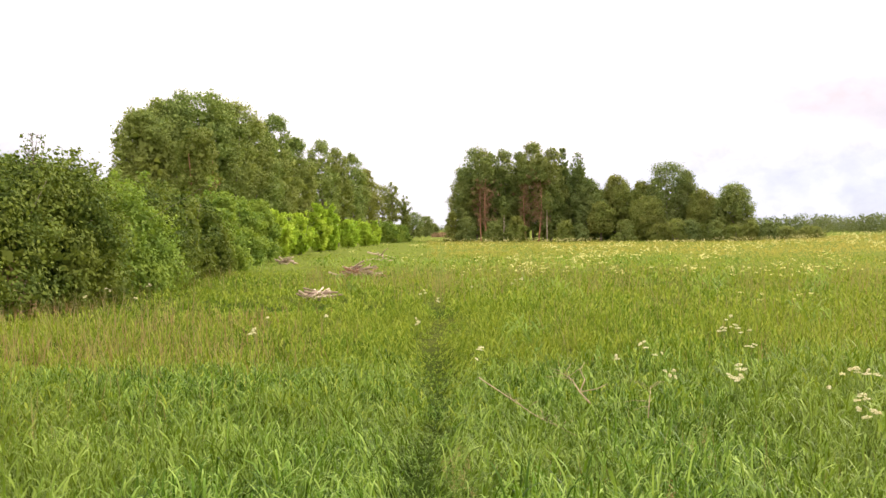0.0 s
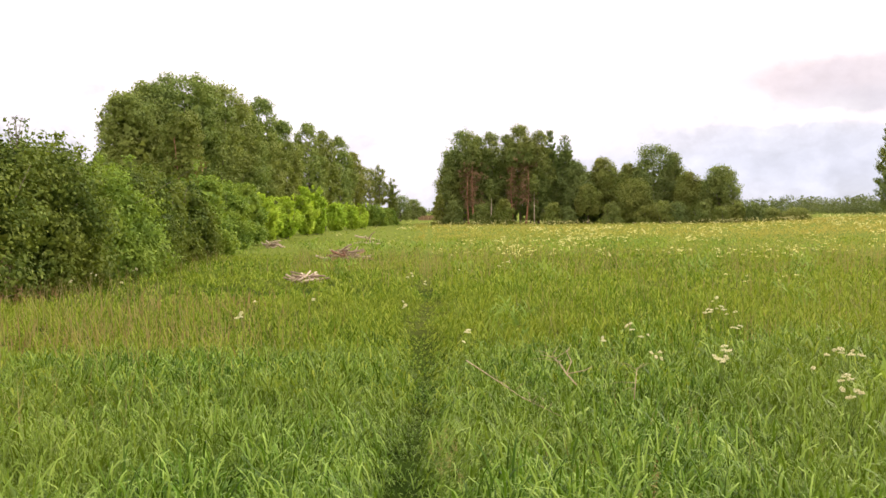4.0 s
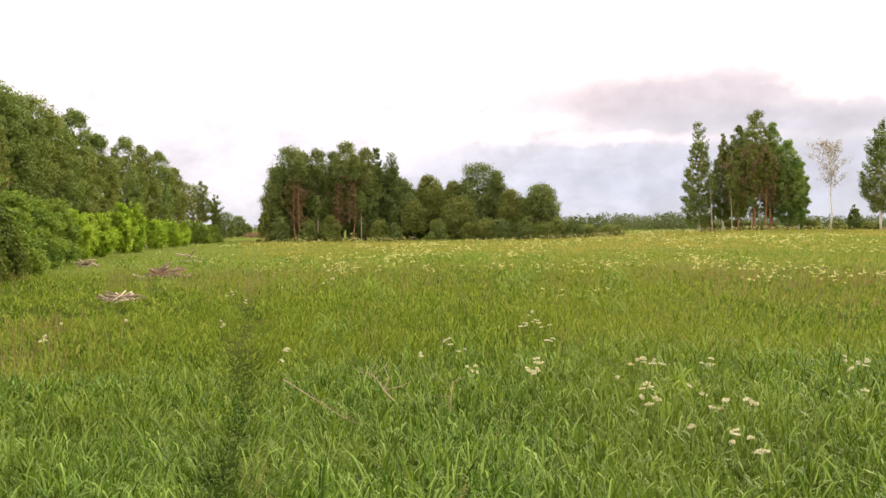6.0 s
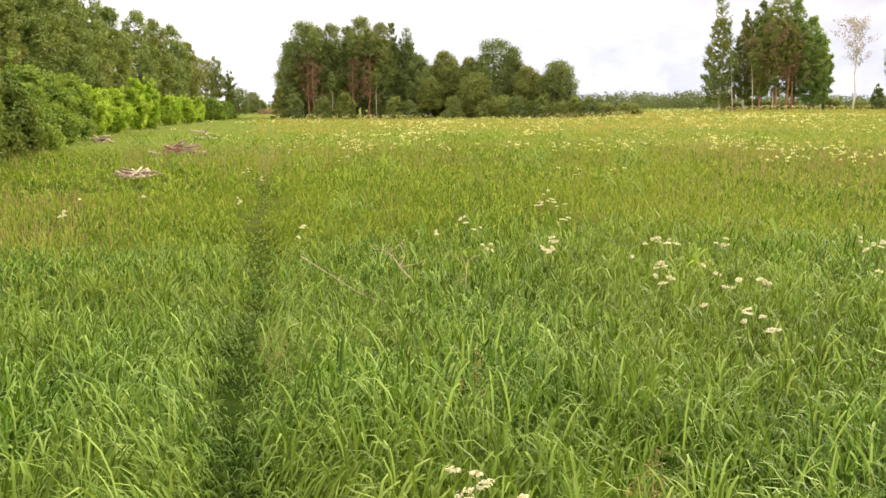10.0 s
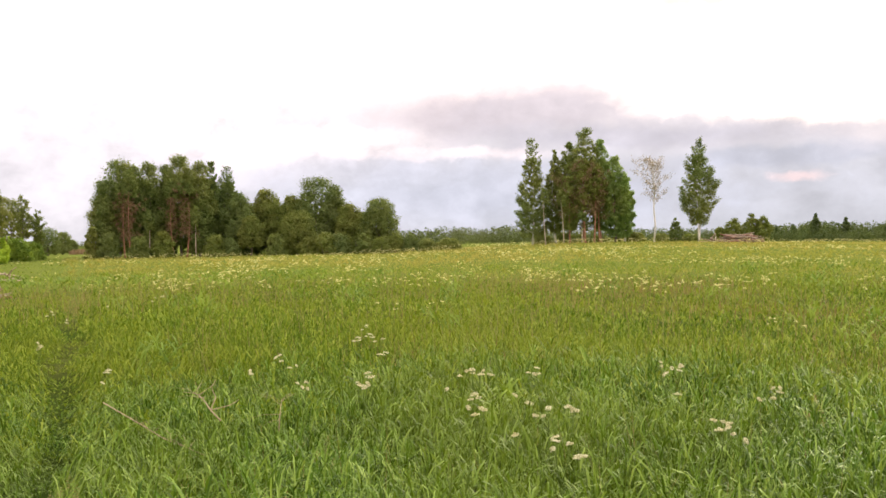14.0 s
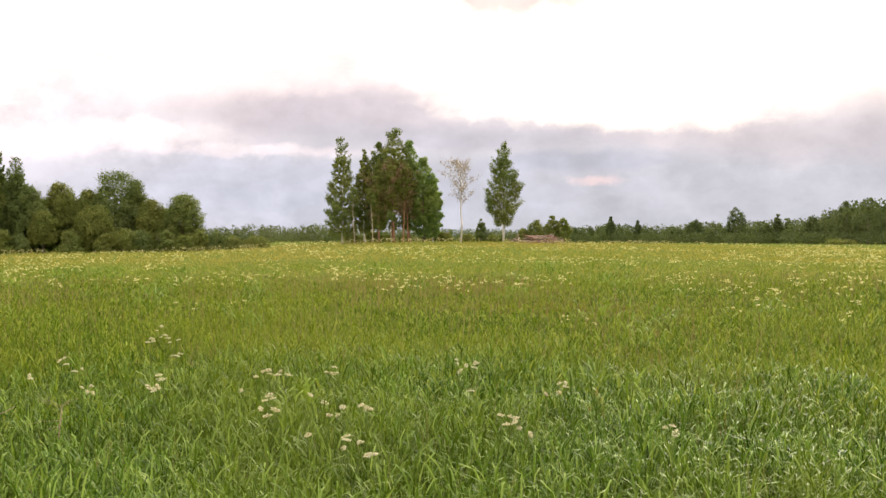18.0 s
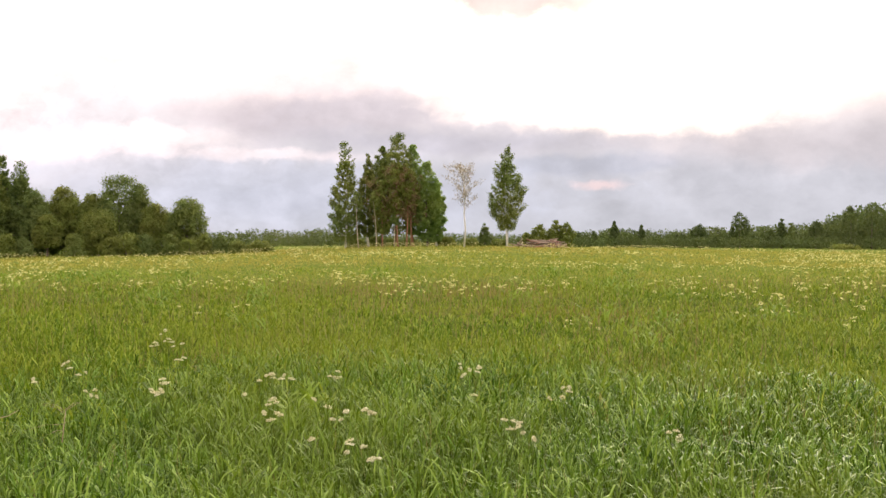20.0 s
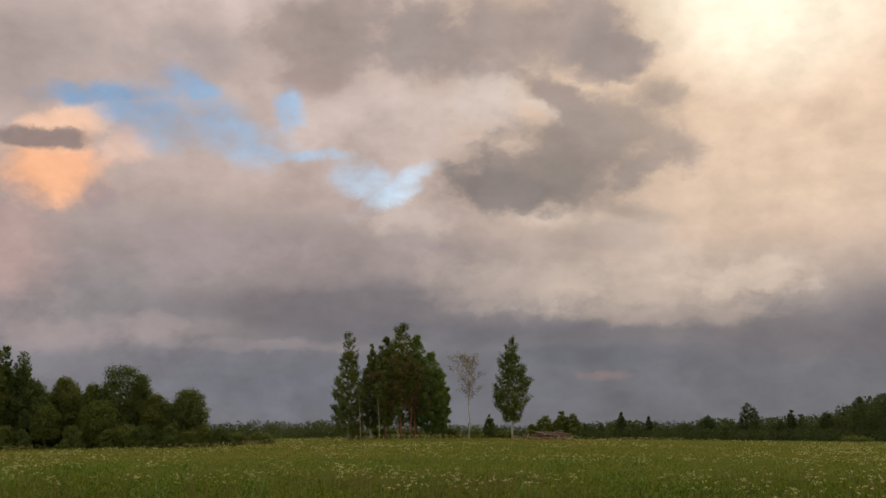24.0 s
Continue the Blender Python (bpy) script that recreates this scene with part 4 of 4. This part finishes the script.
# ---- tall trees behind the hedge ----
# azimuth, distance, elevation of the top, width, profile, height of the lowest leaves, bark
LEFT_TREES = [(17.1, 55, 6.7, 3.6, "round", 0.30, M_BARK), (15.9, 57, 7.3, 4.0, "round", 0.34, M_BARK), (14.0, 58, 7.85, 5.0, "round", 0.36, M_BARK), (12.4, 60, 7.3, 4.4, "round", 0.32, M_BARK),
              (11.0, 62, 6.25, 4.0, "oval", 0.12, M_BARK), (9.75, 68, 6.65, 3.6, "oval", 0.10, M_BARK), (8.6, 72, 5.3, 3.2, "oval", 0.08, M_BARK)]
for i, (az, d, top, w, prof, low, wood) in enumerate(LEFT_TREES):
    tree("alder_tree", place(az, d), tall(az, d, top), w * 1.05, 700 + i, prof, low, M_ALDER, wood, 16000, 0.13, 70, 0.155, 0.14,
         "tall broad-crowned green alder behind the hedge", "tree", "trees behind the hedge", stems=1 + i % 2, limbs=8, core=0.08)
tree("alder_tree", place(14.1, 53), tall(14.1, 53, 5.7), 2.7, 708, "top", 0.48, M_LEAF_OLIVE, M_PINE, 6000, 0.12, 26, 0.18, 0.11, "smaller olive-green tree with reddish stems", "tree", "trees behind the hedge", stems=3, limbs=5, twigs=14, bare=(0.2, 0.6, 0.3))
tree("alder_tree", place(18.6, 47), tall(18.6, 47, 3.4), 1.3, 709, "round", 0.3, M_ALDER, M_BARK, 2600, 0.12, 16, 0.2, 0.06, "small green tree above the hedge", "tree", "trees behind the hedge", limbs=4)
FAR_LEFT = [(7.2, 84, 5.2, 3.8, "oval", M_ALDER), (6.2, 90, 4.75, 3.4, "oval", M_LEAF_OLIVE), (5.3, 98, 4.45, 4.0, "oval", M_ALDER), (4.5, 108, 3.5, 3.6, "oval", M_LEAF_OLIVE), (3.6, 125, 2.6, 3.6, "round", M_LEAF_OLIVE),
            (1.75, 170, 1.0, 4.2, "round", M_LEAF_DARK), (1.0, 190, 0.75, 3.6, "round", M_LEAF_DARK), (0.55, 200, 0.3, 2.6, "round", M_LEAF_DARK)]
for i, (az, d, top, w, prof, leaf) in enumerate(FAR_LEFT):
    tree("alder_tree", place(az, d), tall(az, d, top), w, 720 + i, prof, 0.05, leaf, M_BARK,
         9000 if i < 4 else 4500, 0.15, 60, 0.155, 0.15, "green tree farther along the field hedge", "tree", "trees behind the hedge", limbs=6)
for i, (az, d, top, w) in enumerate([(3.0, 120, 2.75, 2.6), (2.3, 128, 1.9, 2.4)]):
    bare_tree("withered_tree", place(az, d), tall(az, d, top), w, 735 + i, M_BARK, M_LEAF_OLIVE, "half-withered brownish tree with thin twigs", 0.3, 3800, 0.16)

# ---- copse at the end of the meadow ----
# azimuth, distance, elevation of the top, width, profile, lowest leaves, leaf
COPSE = [(-1.25, 130, 3.6, 4.2, "oval", 0.03, M_LEAF), (-1.95, 131, 4.75, 6.2, "shaft", 0.06, M_LEAF), (-3.55, 131, 4.62, 4.4, "shaft", 0.06, M_LEAF), (-2.8, 134, 4.45, 4.4, "oval", 0.05, M_LEAF_DARK),
         (-5.3, 131, 5.05, 4.8, "shaft", 0.12, M_LEAF), (-6.35, 129, 4.75, 4.4, "oval", 0.04, M_LEAF), (-4.5, 134, 4.5, 4.2, "oval", 0.05, M_LEAF_DARK), (-7.0, 133, 4.65, 3.6, "cone", 0.1, M_LEAF_DARK),
         (-7.9, 131, 4.4, 5.4, "cone", 0.1, M_LEAF_DARK), (-8.55, 129, 2.85, 5.2, "oval", 0.03, M_LEAF_DARK), (-10.1, 132, 3.12, 4.5, "top", 0.10, M_LEAF_OLIVE)]
COPSE_RIGHT = [(-9.2, 126, 1.55, 3.1, "top", 0.25, M_LEAF_OLIVE), (-11.55, 131, 2.75, 3.9, "oval", 0.06, M_LEAF_OLIVE), (-11.85, 126, 1.85, 4.9, "top", 0.06, M_LEAF_OLIVE), (-12.95, 131, 3.78, 7.0, "round", 0.03, M_LEAF_DARK),
               (-14.0, 132, 3.3, 4.2, "oval", 0.03, M_LEAF_DARK), (-14.9, 129, 2.25, 4.2, "oval", 0.03, M_LEAF_OLIVE), (-16.6, 128, 2.5, 5.1, "round", 0.02, M_LEAF)]
for i, (az, d, top, w, prof, low, leaf) in enumerate(COPSE + COPSE_RIGHT):
    cone = prof == "cone"
    tree("copse_tree", place(az, d), tall(az, d, top), w * 1.04, 760 + i, prof, low, leaf, M_BARK, 12500, 0.18, 120 if cone else 66, 0.105 if cone else 0.16 if w > 5 else 0.2, 0.16,
         "tall green tree of the dense copse", "tree", "copse at the meadow's end", limbs=7, reach=1.8 if cone else 1.0)
for i, (az, d, top, low) in enumerate([(-2.55, 127.6, 4.2, 0.7), (-2.25, 128.2, 3.6, 0.72), (-5.6, 127.2, 4.35, 0.7), (-4.9, 128.4, 3.7, 0.75)]):
    tree("pine_tree", place(az, d), tall(az, d, top), 2.3, 780 + i, "top", low, M_LEAF, M_PINE, 2400, 0.17, 24, 0.2, 0.115,
         "tall pine with a reddish trunk in the copse", "tree", "copse at the meadow's end", limbs=7, twigs=60, bare=(0.2, 0.82, 0.27))
for i, (az, d, top) in enumerate([(-3.55, 125.5, 1.9), (-6.1, 125.5, 2.2)]):
    tree("birch_tree", place(az, d), tall(az, d, top), 1.5, 786 + i, "oval", 0.6, M_LEAF, M_LOG_PALE, 700, 0.17, 12, 0.2, 0.07, "slender pale-stemmed tree at the copse's edge", "tree", "copse at the meadow's end", limbs=4)
BACK_ROW = [(-1.9, 3.4), (-3.4, 3.7), (-4.6, 3.9), (-5.9, 3.9), (-7.1, 3.5), (-8.2, 2.7), (-9.5, 2.3), (-11.0, 2.2), (-12.3, 2.5), (-13.9, 2.4), (-15.6, 1.7)]
for i, (az, top) in enumerate(BACK_ROW):
    tree("copse_tree", place(az, 139), tall(az, 139, top), 5.6, 790 + i, "oval", 0.03, M_LEAF_DARK, M_BARK, 3200, 0.30, 44, 0.18, 0.14, "dark green tree in the back of the copse", "tree", "copse at the meadow's end", limbs=5)
EDGE_BUSHES = [(-0.5, 1.0, 2.2), (-1.3, 0.7, 3.2), (-3.0, 0.5, 3.0), (-4.3, 0.75, 3.2), (-7.2, 0.5, 3.2), (-8.0, 0.3, 2.6), (-10.55, 0.5, 2.9), (-12.4, 0.3, 2.4), (-13.5, 0.58, 4.0), (-14.3, 0.5, 3.4), (-15.62, 0.46, 2.7), (-16.7, 0.2, 3.0),
               (-17.6, 0.46, 2.3), (-18.5, 0.4, 2.6), (-19.4, 0.1, 3.0), (-20.6, 0.12, 3.4)]
for i, (az, top, w) in enumerate(EDGE_BUSHES):
    tree("copse_bush", place(az, 122), tall(az, 122, top), w, 820 + i, "bush", 0.02, (M_LEAF_OLIVE, M_LEAF_DARK, M_LEAF, M_LEAF_OLIVE)[i % 4], M_BARK, 2600, 0.16, 22, 0.18, 0.05,
         "rounded olive-green bush at the copse's edge", "bush", "bushes round the copse", stems=2, limbs=3)

# ---- copse on the low swell ----
# azimuth, distance, elevation of the top, width, profile, lowest leaves, leaf, bark, reach
SWELL = [(-25.6, 128, 5.85, 5.0, "cone", 0.07, M_LEAF, M_BIRCH, 1.9), (-26.95, 129, 5.2, 3.0, "spindle", 0.12, M_LEAF, M_BIRCH, 1.7), (-27.75, 131, 5.6, 3.4, "oval", 0.14, M_LEAF, M_BARK, 1.0), (-28.6, 130, 6.42, 5.0, "top", 0.12, M_LEAF, M_PINE, 1.0),
         (-29.55, 131, 5.75, 3.6, "oval", 0.12, M_LEAF_LIGHT, M_PINE, 1.0), (-30.4, 129, 4.7, 3.7, "oval", 0.08, M_LEAF_LIGHT, M_BARK, 1.2), (-30.9, 131, 3.5, 3.0, "oval", 0.10, M_LEAF_LIGHT, M_BIRCH, 1.0)]
for i, (az, d, top, w, prof, low, leaf, wood, far) in enumerate(SWELL):
    tree("birch_tree" if wood is M_BIRCH else "pine_tree" if wood is M_PINE else "alder_tree", place(az, d), tall(az, d, top), w * 1.05, 850 + i, prof, low, leaf, wood, 12500, 0.17, 120 if far > 1.3 else 74, 0.10 if far > 1.3 else 0.14, 0.15,
         {"white_birch_bark": "tall green birch with a pale trunk on the swell", "red_pine_bark": "tall pine with reddish trunk and brown dead twigs"}.get(wood.name, "tall green tree of the small copse on the swell"),
         "tree", "copse on the swell", limbs=8, reach=far, core=0.07)
for i, (az, d, top, w, low, n) in enumerate([(-27.75, 126.4, 4.4, 3.4, 0.16, 50), (-28.65, 126, 5.3, 3.0, 0.34, 110), (-29.15, 126.5, 4.6, 2.2, 0.5, 60), (-29.45, 127.5, 4.3, 2.4, 0.45, 50)]):
    tree("pine_tree", place(az, d), tall(az, d, top), w, 870 + i, "oval", low, M_LEAF_OLIVE, M_PINE, 3600, 0.16, 34, 0.16, 0.115, "slender pine with reddish trunk inside the copse", "tree", "copse on the swell", limbs=6, twigs=n, bare=(0.3, 0.86, 0.3))
for i, (az, top, lean) in enumerate([(-26.35, 3.0, -0.03), (-27.4, 2.9, -0.07), (-28.45, 1.6, 0.0)]):
    tree("birch_tree", place(az, 124.5), tall(az, 124.5, top), 1.4, 876 + i, "oval", 0.7, M_LEAF, M_LOG_PALE, 420, 0.16, 10, 0.2, 0.075, "slender birch with a pale leaning trunk", "tree", "copse on the swell", limbs=3, lean=lean)
for i, (az, top) in enumerate([(-26.2, 0.15), (-27.4, 0.35), (-28.2, 0.2), (-29.4, 0.1), (-30.8, 0.5), (-31.5, 0.3)]):
    tree("copse_bush", place(az, 134), tall(az, 134, top), 3.2, 880 + i, "bush", 0.02, M_LEAF_OLIVE, M_BARK, 1500, 0.2, 16, 0.18, 0.05, "low olive-green undergrowth below the copse", "bush", "bushes round the copse", stems=2, limbs=3)
bare_tree("bare_birch", place(-32.55, 128), tall(-32.55, 128, 4.55), 5.4, 890, M_BIRCH, M_LEAF_PALE, "half-bare pale birch with a white trunk", 0.5, 2600, 0.13)
tree("aspen_tree", place(-35.05, 128), tall(-35.05, 128, 5.6), 4.9, 891, "spindle", 0.17, M_LEAF, M_BIRCH, 12000, 0.16, 64, 0.11, 0.12, "lone cone-shaped green aspen with a pale trunk", "tree", limbs=9, stems=2, reach=1.9)
tree("young_spruce", place(-33.74, 132), tall(-33.74, 132, 1.1), 2.3, 892, "cone", 0.05, M_LEAF_DARK, M_BARK, 1500, 0.17, 30, 0.13, 0.06, "small dark young spruce", "tree", limbs=4)
for i, (az, top, w) in enumerate([(-37.0, 1.02, 3.4), (-37.9, 1.28, 2.4), (-38.5, 1.1, 3.0), (-32.9, 0.2, 3.0), (-34.6, 0.15, 3.0), (-36.2, 0.5, 2.4)]):
    tree("scrub_bush", place(az, 150), tall(az, 150, top), w, 895 + i, "oval", 0.06, M_LEAF_OLIVE, M_BARK, 2200, 0.18, 22, 0.16, 0.05, "olive-green scrub behind the wood pile", "bush", "bushes round the copse", stems=3, limbs=3)


# ---- distant wood ----
def far_wood(seed, az0, az1, d0, d1, tops, count, label, each=230, leaf=None):
    """A belt of trees too far and many to count; tops gives the skyline as azimuths and elevations."""
    rng = np.random.default_rng(seed)
    vs = []
    for i in range(count):
        az, d = az0 + (az1 - az0) * (i + rng.random()) / count, rng.uniform(d0, d1)
        p = place(az, d)
        top = float(np.interp(-az, *tops)) * rng.choice([0.45, 0.7, 0.85, 0.95, 1.05, 1.1])
        h = max(2.0, tall(az, d, top))
        cone = rng.random() < 0.35
        w = h * (rng.uniform(0.4, 0.6) if cone else rng.uniform(0.7, 1.1))
        nc = 12
        u = (np.arange(nc) + rng.random(nc)) / nc
        prof = PROFILES["cone" if cone else "oval"](u)
        rad = prof * w / 2 * np.sqrt(rng.uniform(0.2, 0.8, nc))
        a = np.arange(nc) * 2.4 + rng.random()
        out = np.stack([np.cos(a), np.sin(a), np.full(nc, 0.2)], 1)
        c = np.stack([p.x + np.cos(a) * rad, p.y + np.sin(a) * rad, p.z + h * (0.06 + 0.84 * u)], 1)
        v, f = leafage(rng, c, (0.08 + 0.14 * prof) * w, out, each, 0.055 * h + 0.16)
        vs.append(v)
    v = np.concatenate(vs)
    ob = new("distant_wood", mesh_from("distant_wood", v, [np.arange(len(v)).reshape(-1, 3)], leaf or M_LEAF_FAR))
    return tagged(ob, label, "woods", kind="stuff")


FAR_LINE = ([14, 18, 20, 23, 24, 26, 33, 38, 42], [0.6, 0.62, 0.85, 0.7, 0.9, 0.62, 0.55, 0.5, 0.5])
NEAR_LINE = ([38, 39.6, 40.6, 41.6, 42.9, 44.5, 46, 48, 50, 52, 53.2, 54.3, 58, 64], [0.5, 0.68, 0.75, 0.8, 0.75, 0.66, 0.8, 0.85, 0.95, 1.0, 1.4, 2.0, 1.9, 1.6])
far_wood(91, -14, -42, 340, 430, FAR_LINE, 420, "low dark green woods along the far horizon", 190)
far_wood(92, -38, -64, 205, 255, NEAR_LINE, 300, "belt of dark green young trees beyond the meadow", 300)
far_wood(94, 3, -3, 420, 480, ([-3, 3], [0.3, 0.2]), 30, "hazy woods at the end of the field track")
far_wood(95, -38.5, -64, 190, 200, ([38, 64], [0.25, 0.3]), 90, "low olive scrub before the young trees", 170)
for i, (az, top, w, prof) in enumerate([(-41.25, 1.2, 3.4, "cone"), (-42.75, 0.95, 2.6, "cone"), (-48.2, 1.66, 4.2, "oval"), (-46.0, 0.95, 4.2, "oval"), (-50.4, 1.25, 3.0, "cone"), (-52.2, 1.1, 4.0, "oval"), (-53.9, 1.9, 5.0, "oval"), (-55.0, 2.05, 5.6, "oval")]):
    tree("wood_edge_tree", place(az, 203), tall(az, 203, top), w, 930 + i, prof, 0.08, M_LEAF_FAR, M_BARK, 2600, 0.22, 30, 0.16, 0.12, "dark green tree standing out of the distant wood", "tree", "trees of the far wood's edge", limbs=4)
tree("grassy_mound", place(-53.6, 186), 0.9, 6.0, 940, "bush", 0.0, M_LEAF_OLIVE, M_BARK, 1500, 0.22, 20, 0.18, 0.05, "low olive-green overgrown mound before the wood", "mound", stems=1, limbs=1)
rr = np.random.default_rng(95)
ra, rd = np.radians(rr.uniform(-0.7, 0.7, 1400)), rr.uniform(185, 215, 1400)
dry_stalks(96, -np.sin(ra) * rd, np.cos(ra) * rd, 0.85, M_REED, "reed_bed", "brown dry reeds in the gap at the track's end", 0.16)


# ---- wood piles and fallen branches ----
def log_mesh(rng, length, r, mat, crooked=0.04):
    pts, rad = [], []
    for i in range(5):
        q = i / 4
        pts.append(((q - 0.5) * length, rng.normal() * crooked * length * 0.5, rng.normal() * crooked * length * 0.3))
        rad.append(r * (1 - 0.3 * q) * rng.uniform(0.9, 1.08))
    return tube_mesh("log", pts, rad, mat, 8)


def wood_pile(at, width, depth, height, n, lengths, radii, mats, seed, label, piece="log", mess=1.0):
    rng = np.random.default_rng(seed)
    root = thing("wood_pile", at, label, "wood pile", "wood piles")
    for i in range(n):
        q = i / max(1, n - 1)
        L0, r = rng.uniform(*lengths), rng.uniform(*radii)
        z = 0.06 + (height - 0.1) * (q ** 1.4) * rng.uniform(0.7, 1.0)
        spread = (1 - 0.6 * q)
        ob = part(piece, log_mesh(rng, L0, r, mats[int(rng.integers(0, len(mats)))]), root)
        ob.matrix_local = pose(rng.uniform(-0.5, 0.5) * max(0.0, width - L0 * 0.8) * spread, rng.uniform(-0.5, 0.5) * depth * spread, z, 0, rng.normal() * 20 * mess, rng.normal() * 55 * mess)
    return root


wood_pile(place(7.35, 21.3), 1.15, 0.8, 0.24, 28, (0.3, 0.7), (0.016, 0.034), [M_LOG_PALE, M_LOG, M_LOG], 501, "small pile of short pale peeled logs in the grass")
wood_pile(place(4.85, 32.2), 2.0, 1.0, 0.40, 46, (0.5, 1.3), (0.018, 0.042), [M_LOG, M_LOG, M_LOG_RED, M_LOG_PALE], 502, "pile of brown weathered branches in the grass")
wood_pile(place(3.65, 48.5), 1.5, 0.8, 0.5, 7, (0.8, 1.5), (0.025, 0.045), [M_LOG, M_LOG_PALE], 503, "few pale branches lying in the grass")
wood_pile(place(9.2, 45.0), 1.4, 0.7, 0.38, 16, (0.25, 0.6), (0.024, 0.045), [M_LOG_PALE, M_LOG], 504, "pile of cut pale logs beside the hedge")
wood_pile(place(-37.2, 126.0), 8.6, 3.0, 1.15, 70, (1.6, 4.2), (0.05, 0.12), [M_LOG_RED, M_LOG, M_LOG], 505, "large heap of reddish-brown felled wood", "branch", 0.36)
wood_pile(place(-35.6, 125.0), 3.2, 1.2, 0.5, 8, (1.4, 2.6), (0.06, 0.1), [M_LOG_PALE, M_LOG], 506, "few pale logs lying under the aspen")


def fallen_branch(points, r, seed, label, forks=()):
    rng = np.random.default_rng(seed)
    base = Vector(points[0])
    base.z = float(rise(base.x, base.y))
    root = thing("dead_branch", base, label, "branch", "dead branches in the grass")
    pts = [Vector(p) - base for p in points]
    part("stem", tube_mesh("stem", pts, [r * (1 - 0.75 * i / (len(pts) - 1)) for i in range(len(pts))], M_STALK, 6), root)
    for fork in forks:
        fp = [Vector(p) - base for p in fork]
        part("fork", tube_mesh("fork", fp, [r * (0.8 - 0.55 * i / (len(fp) - 1)) for i in range(len(fp))], M_STALK, 6), root)
    for i in range(9):
        q = rng.uniform(0.3, 0.95) * (len(pts) - 1)
        k = min(len(pts) - 2, int(q))
        s = pts[k].lerp(pts[k + 1], q - k)
        e = s + Vector((rng.normal() * 0.12, rng.normal() * 0.12, rng.uniform(-0.02, 0.08)))
        part("twig", tube_mesh("twig", [s, s.lerp(e, 0.5) + Vector((0.01, 0, 0.015)), e], [r * 0.4, r * 0.3, r * 0.12], M_STALK, 4), root)


fallen_branch([(0.27, 7.29, 0.48), (0.47, 6.88, 0.4), (0.62, 6.47, 0.35), (0.83, 6.04, 0.31)], 0.0045, 601, "long thin dead stalk lying on the grass")
fallen_branch([(1.0, 6.62, 0.41), (0.96, 6.83, 0.45), (0.92, 6.94, 0.52), (0.88, 7.05, 0.54), (0.81, 7.15, 0.54)], 0.0055, 602, "pale dry forked twig on the grass", [[(0.96, 6.83, 0.45), (1.01, 6.93, 0.52), (0.99, 7.03, 0.58), (1.03, 7.08, 0.62)], [(0.96, 6.83, 0.45), (1.1, 6.91, 0.46), (1.18, 7.0, 0.48)]])
fallen_branch([(1.34, 6.35, 0.36), (1.37, 6.45, 0.46), (1.40, 6.55, 0.54)], 0.004, 604, "thin dry stalk in the grass")


def seeding_weed(x, y, h, seed, mat, label):
    """An upright weed: a stem, side stalks and loose bunches of small seeds."""
    rng = np.random.default_rng(seed)
    root = thing("seeding_weed", (x, y, float(rise(x, y))), label, "weed", "seeding weeds in the meadow")
    part("stem", tube_mesh("stem", [(0, 0, -0.03), (0.012, 0.0, h * 0.5), (0.0, 0.015, h)], [0.004, 0.0034, 0.0018], M_STEM, 5), root)
    for i in range(4):
        z, a = h * (0.6 + 0.08 * i), i * 2.4
        top = Vector((math.cos(a) * 0.05, math.sin(a) * 0.05, z + 0.09))
        part("stalk", tube_mesh("stalk", [(0.006, 0.008, z), Vector((0.006, 0.008, z)).lerp(top, 0.6), top], [0.002, 0.0018, 0.0012], M_STEM, 4), root)
        p = np.array(top) + rng.normal(size=(40, 3)) * np.array([0.008, 0.008, 0.022])
        v, f = leaf_faces(rng, p, rng.normal(size=(40, 3)), 0.008, True)
        tagged(part("seed_head", mesh_from("seed_head", v, [f], mat), root), kind="stuff")


for i, (x, y) in enumerate([(0.08, 4.3), (0.04, 4.6), (1.12, 2.55), (1.18, 2.63), (1.34, 5.05), (0.87, 3.8), (4.5, 4.95)]):
    seeding_weed(x, y, 0.54 - float(rise(x, y)), 610 + i, M_SEED if i in (0, 1, 4) else M_DRY, "pale green weed gone to seed in the grass" if i in (0, 1, 4) else "brown-seeded weed in the grass")
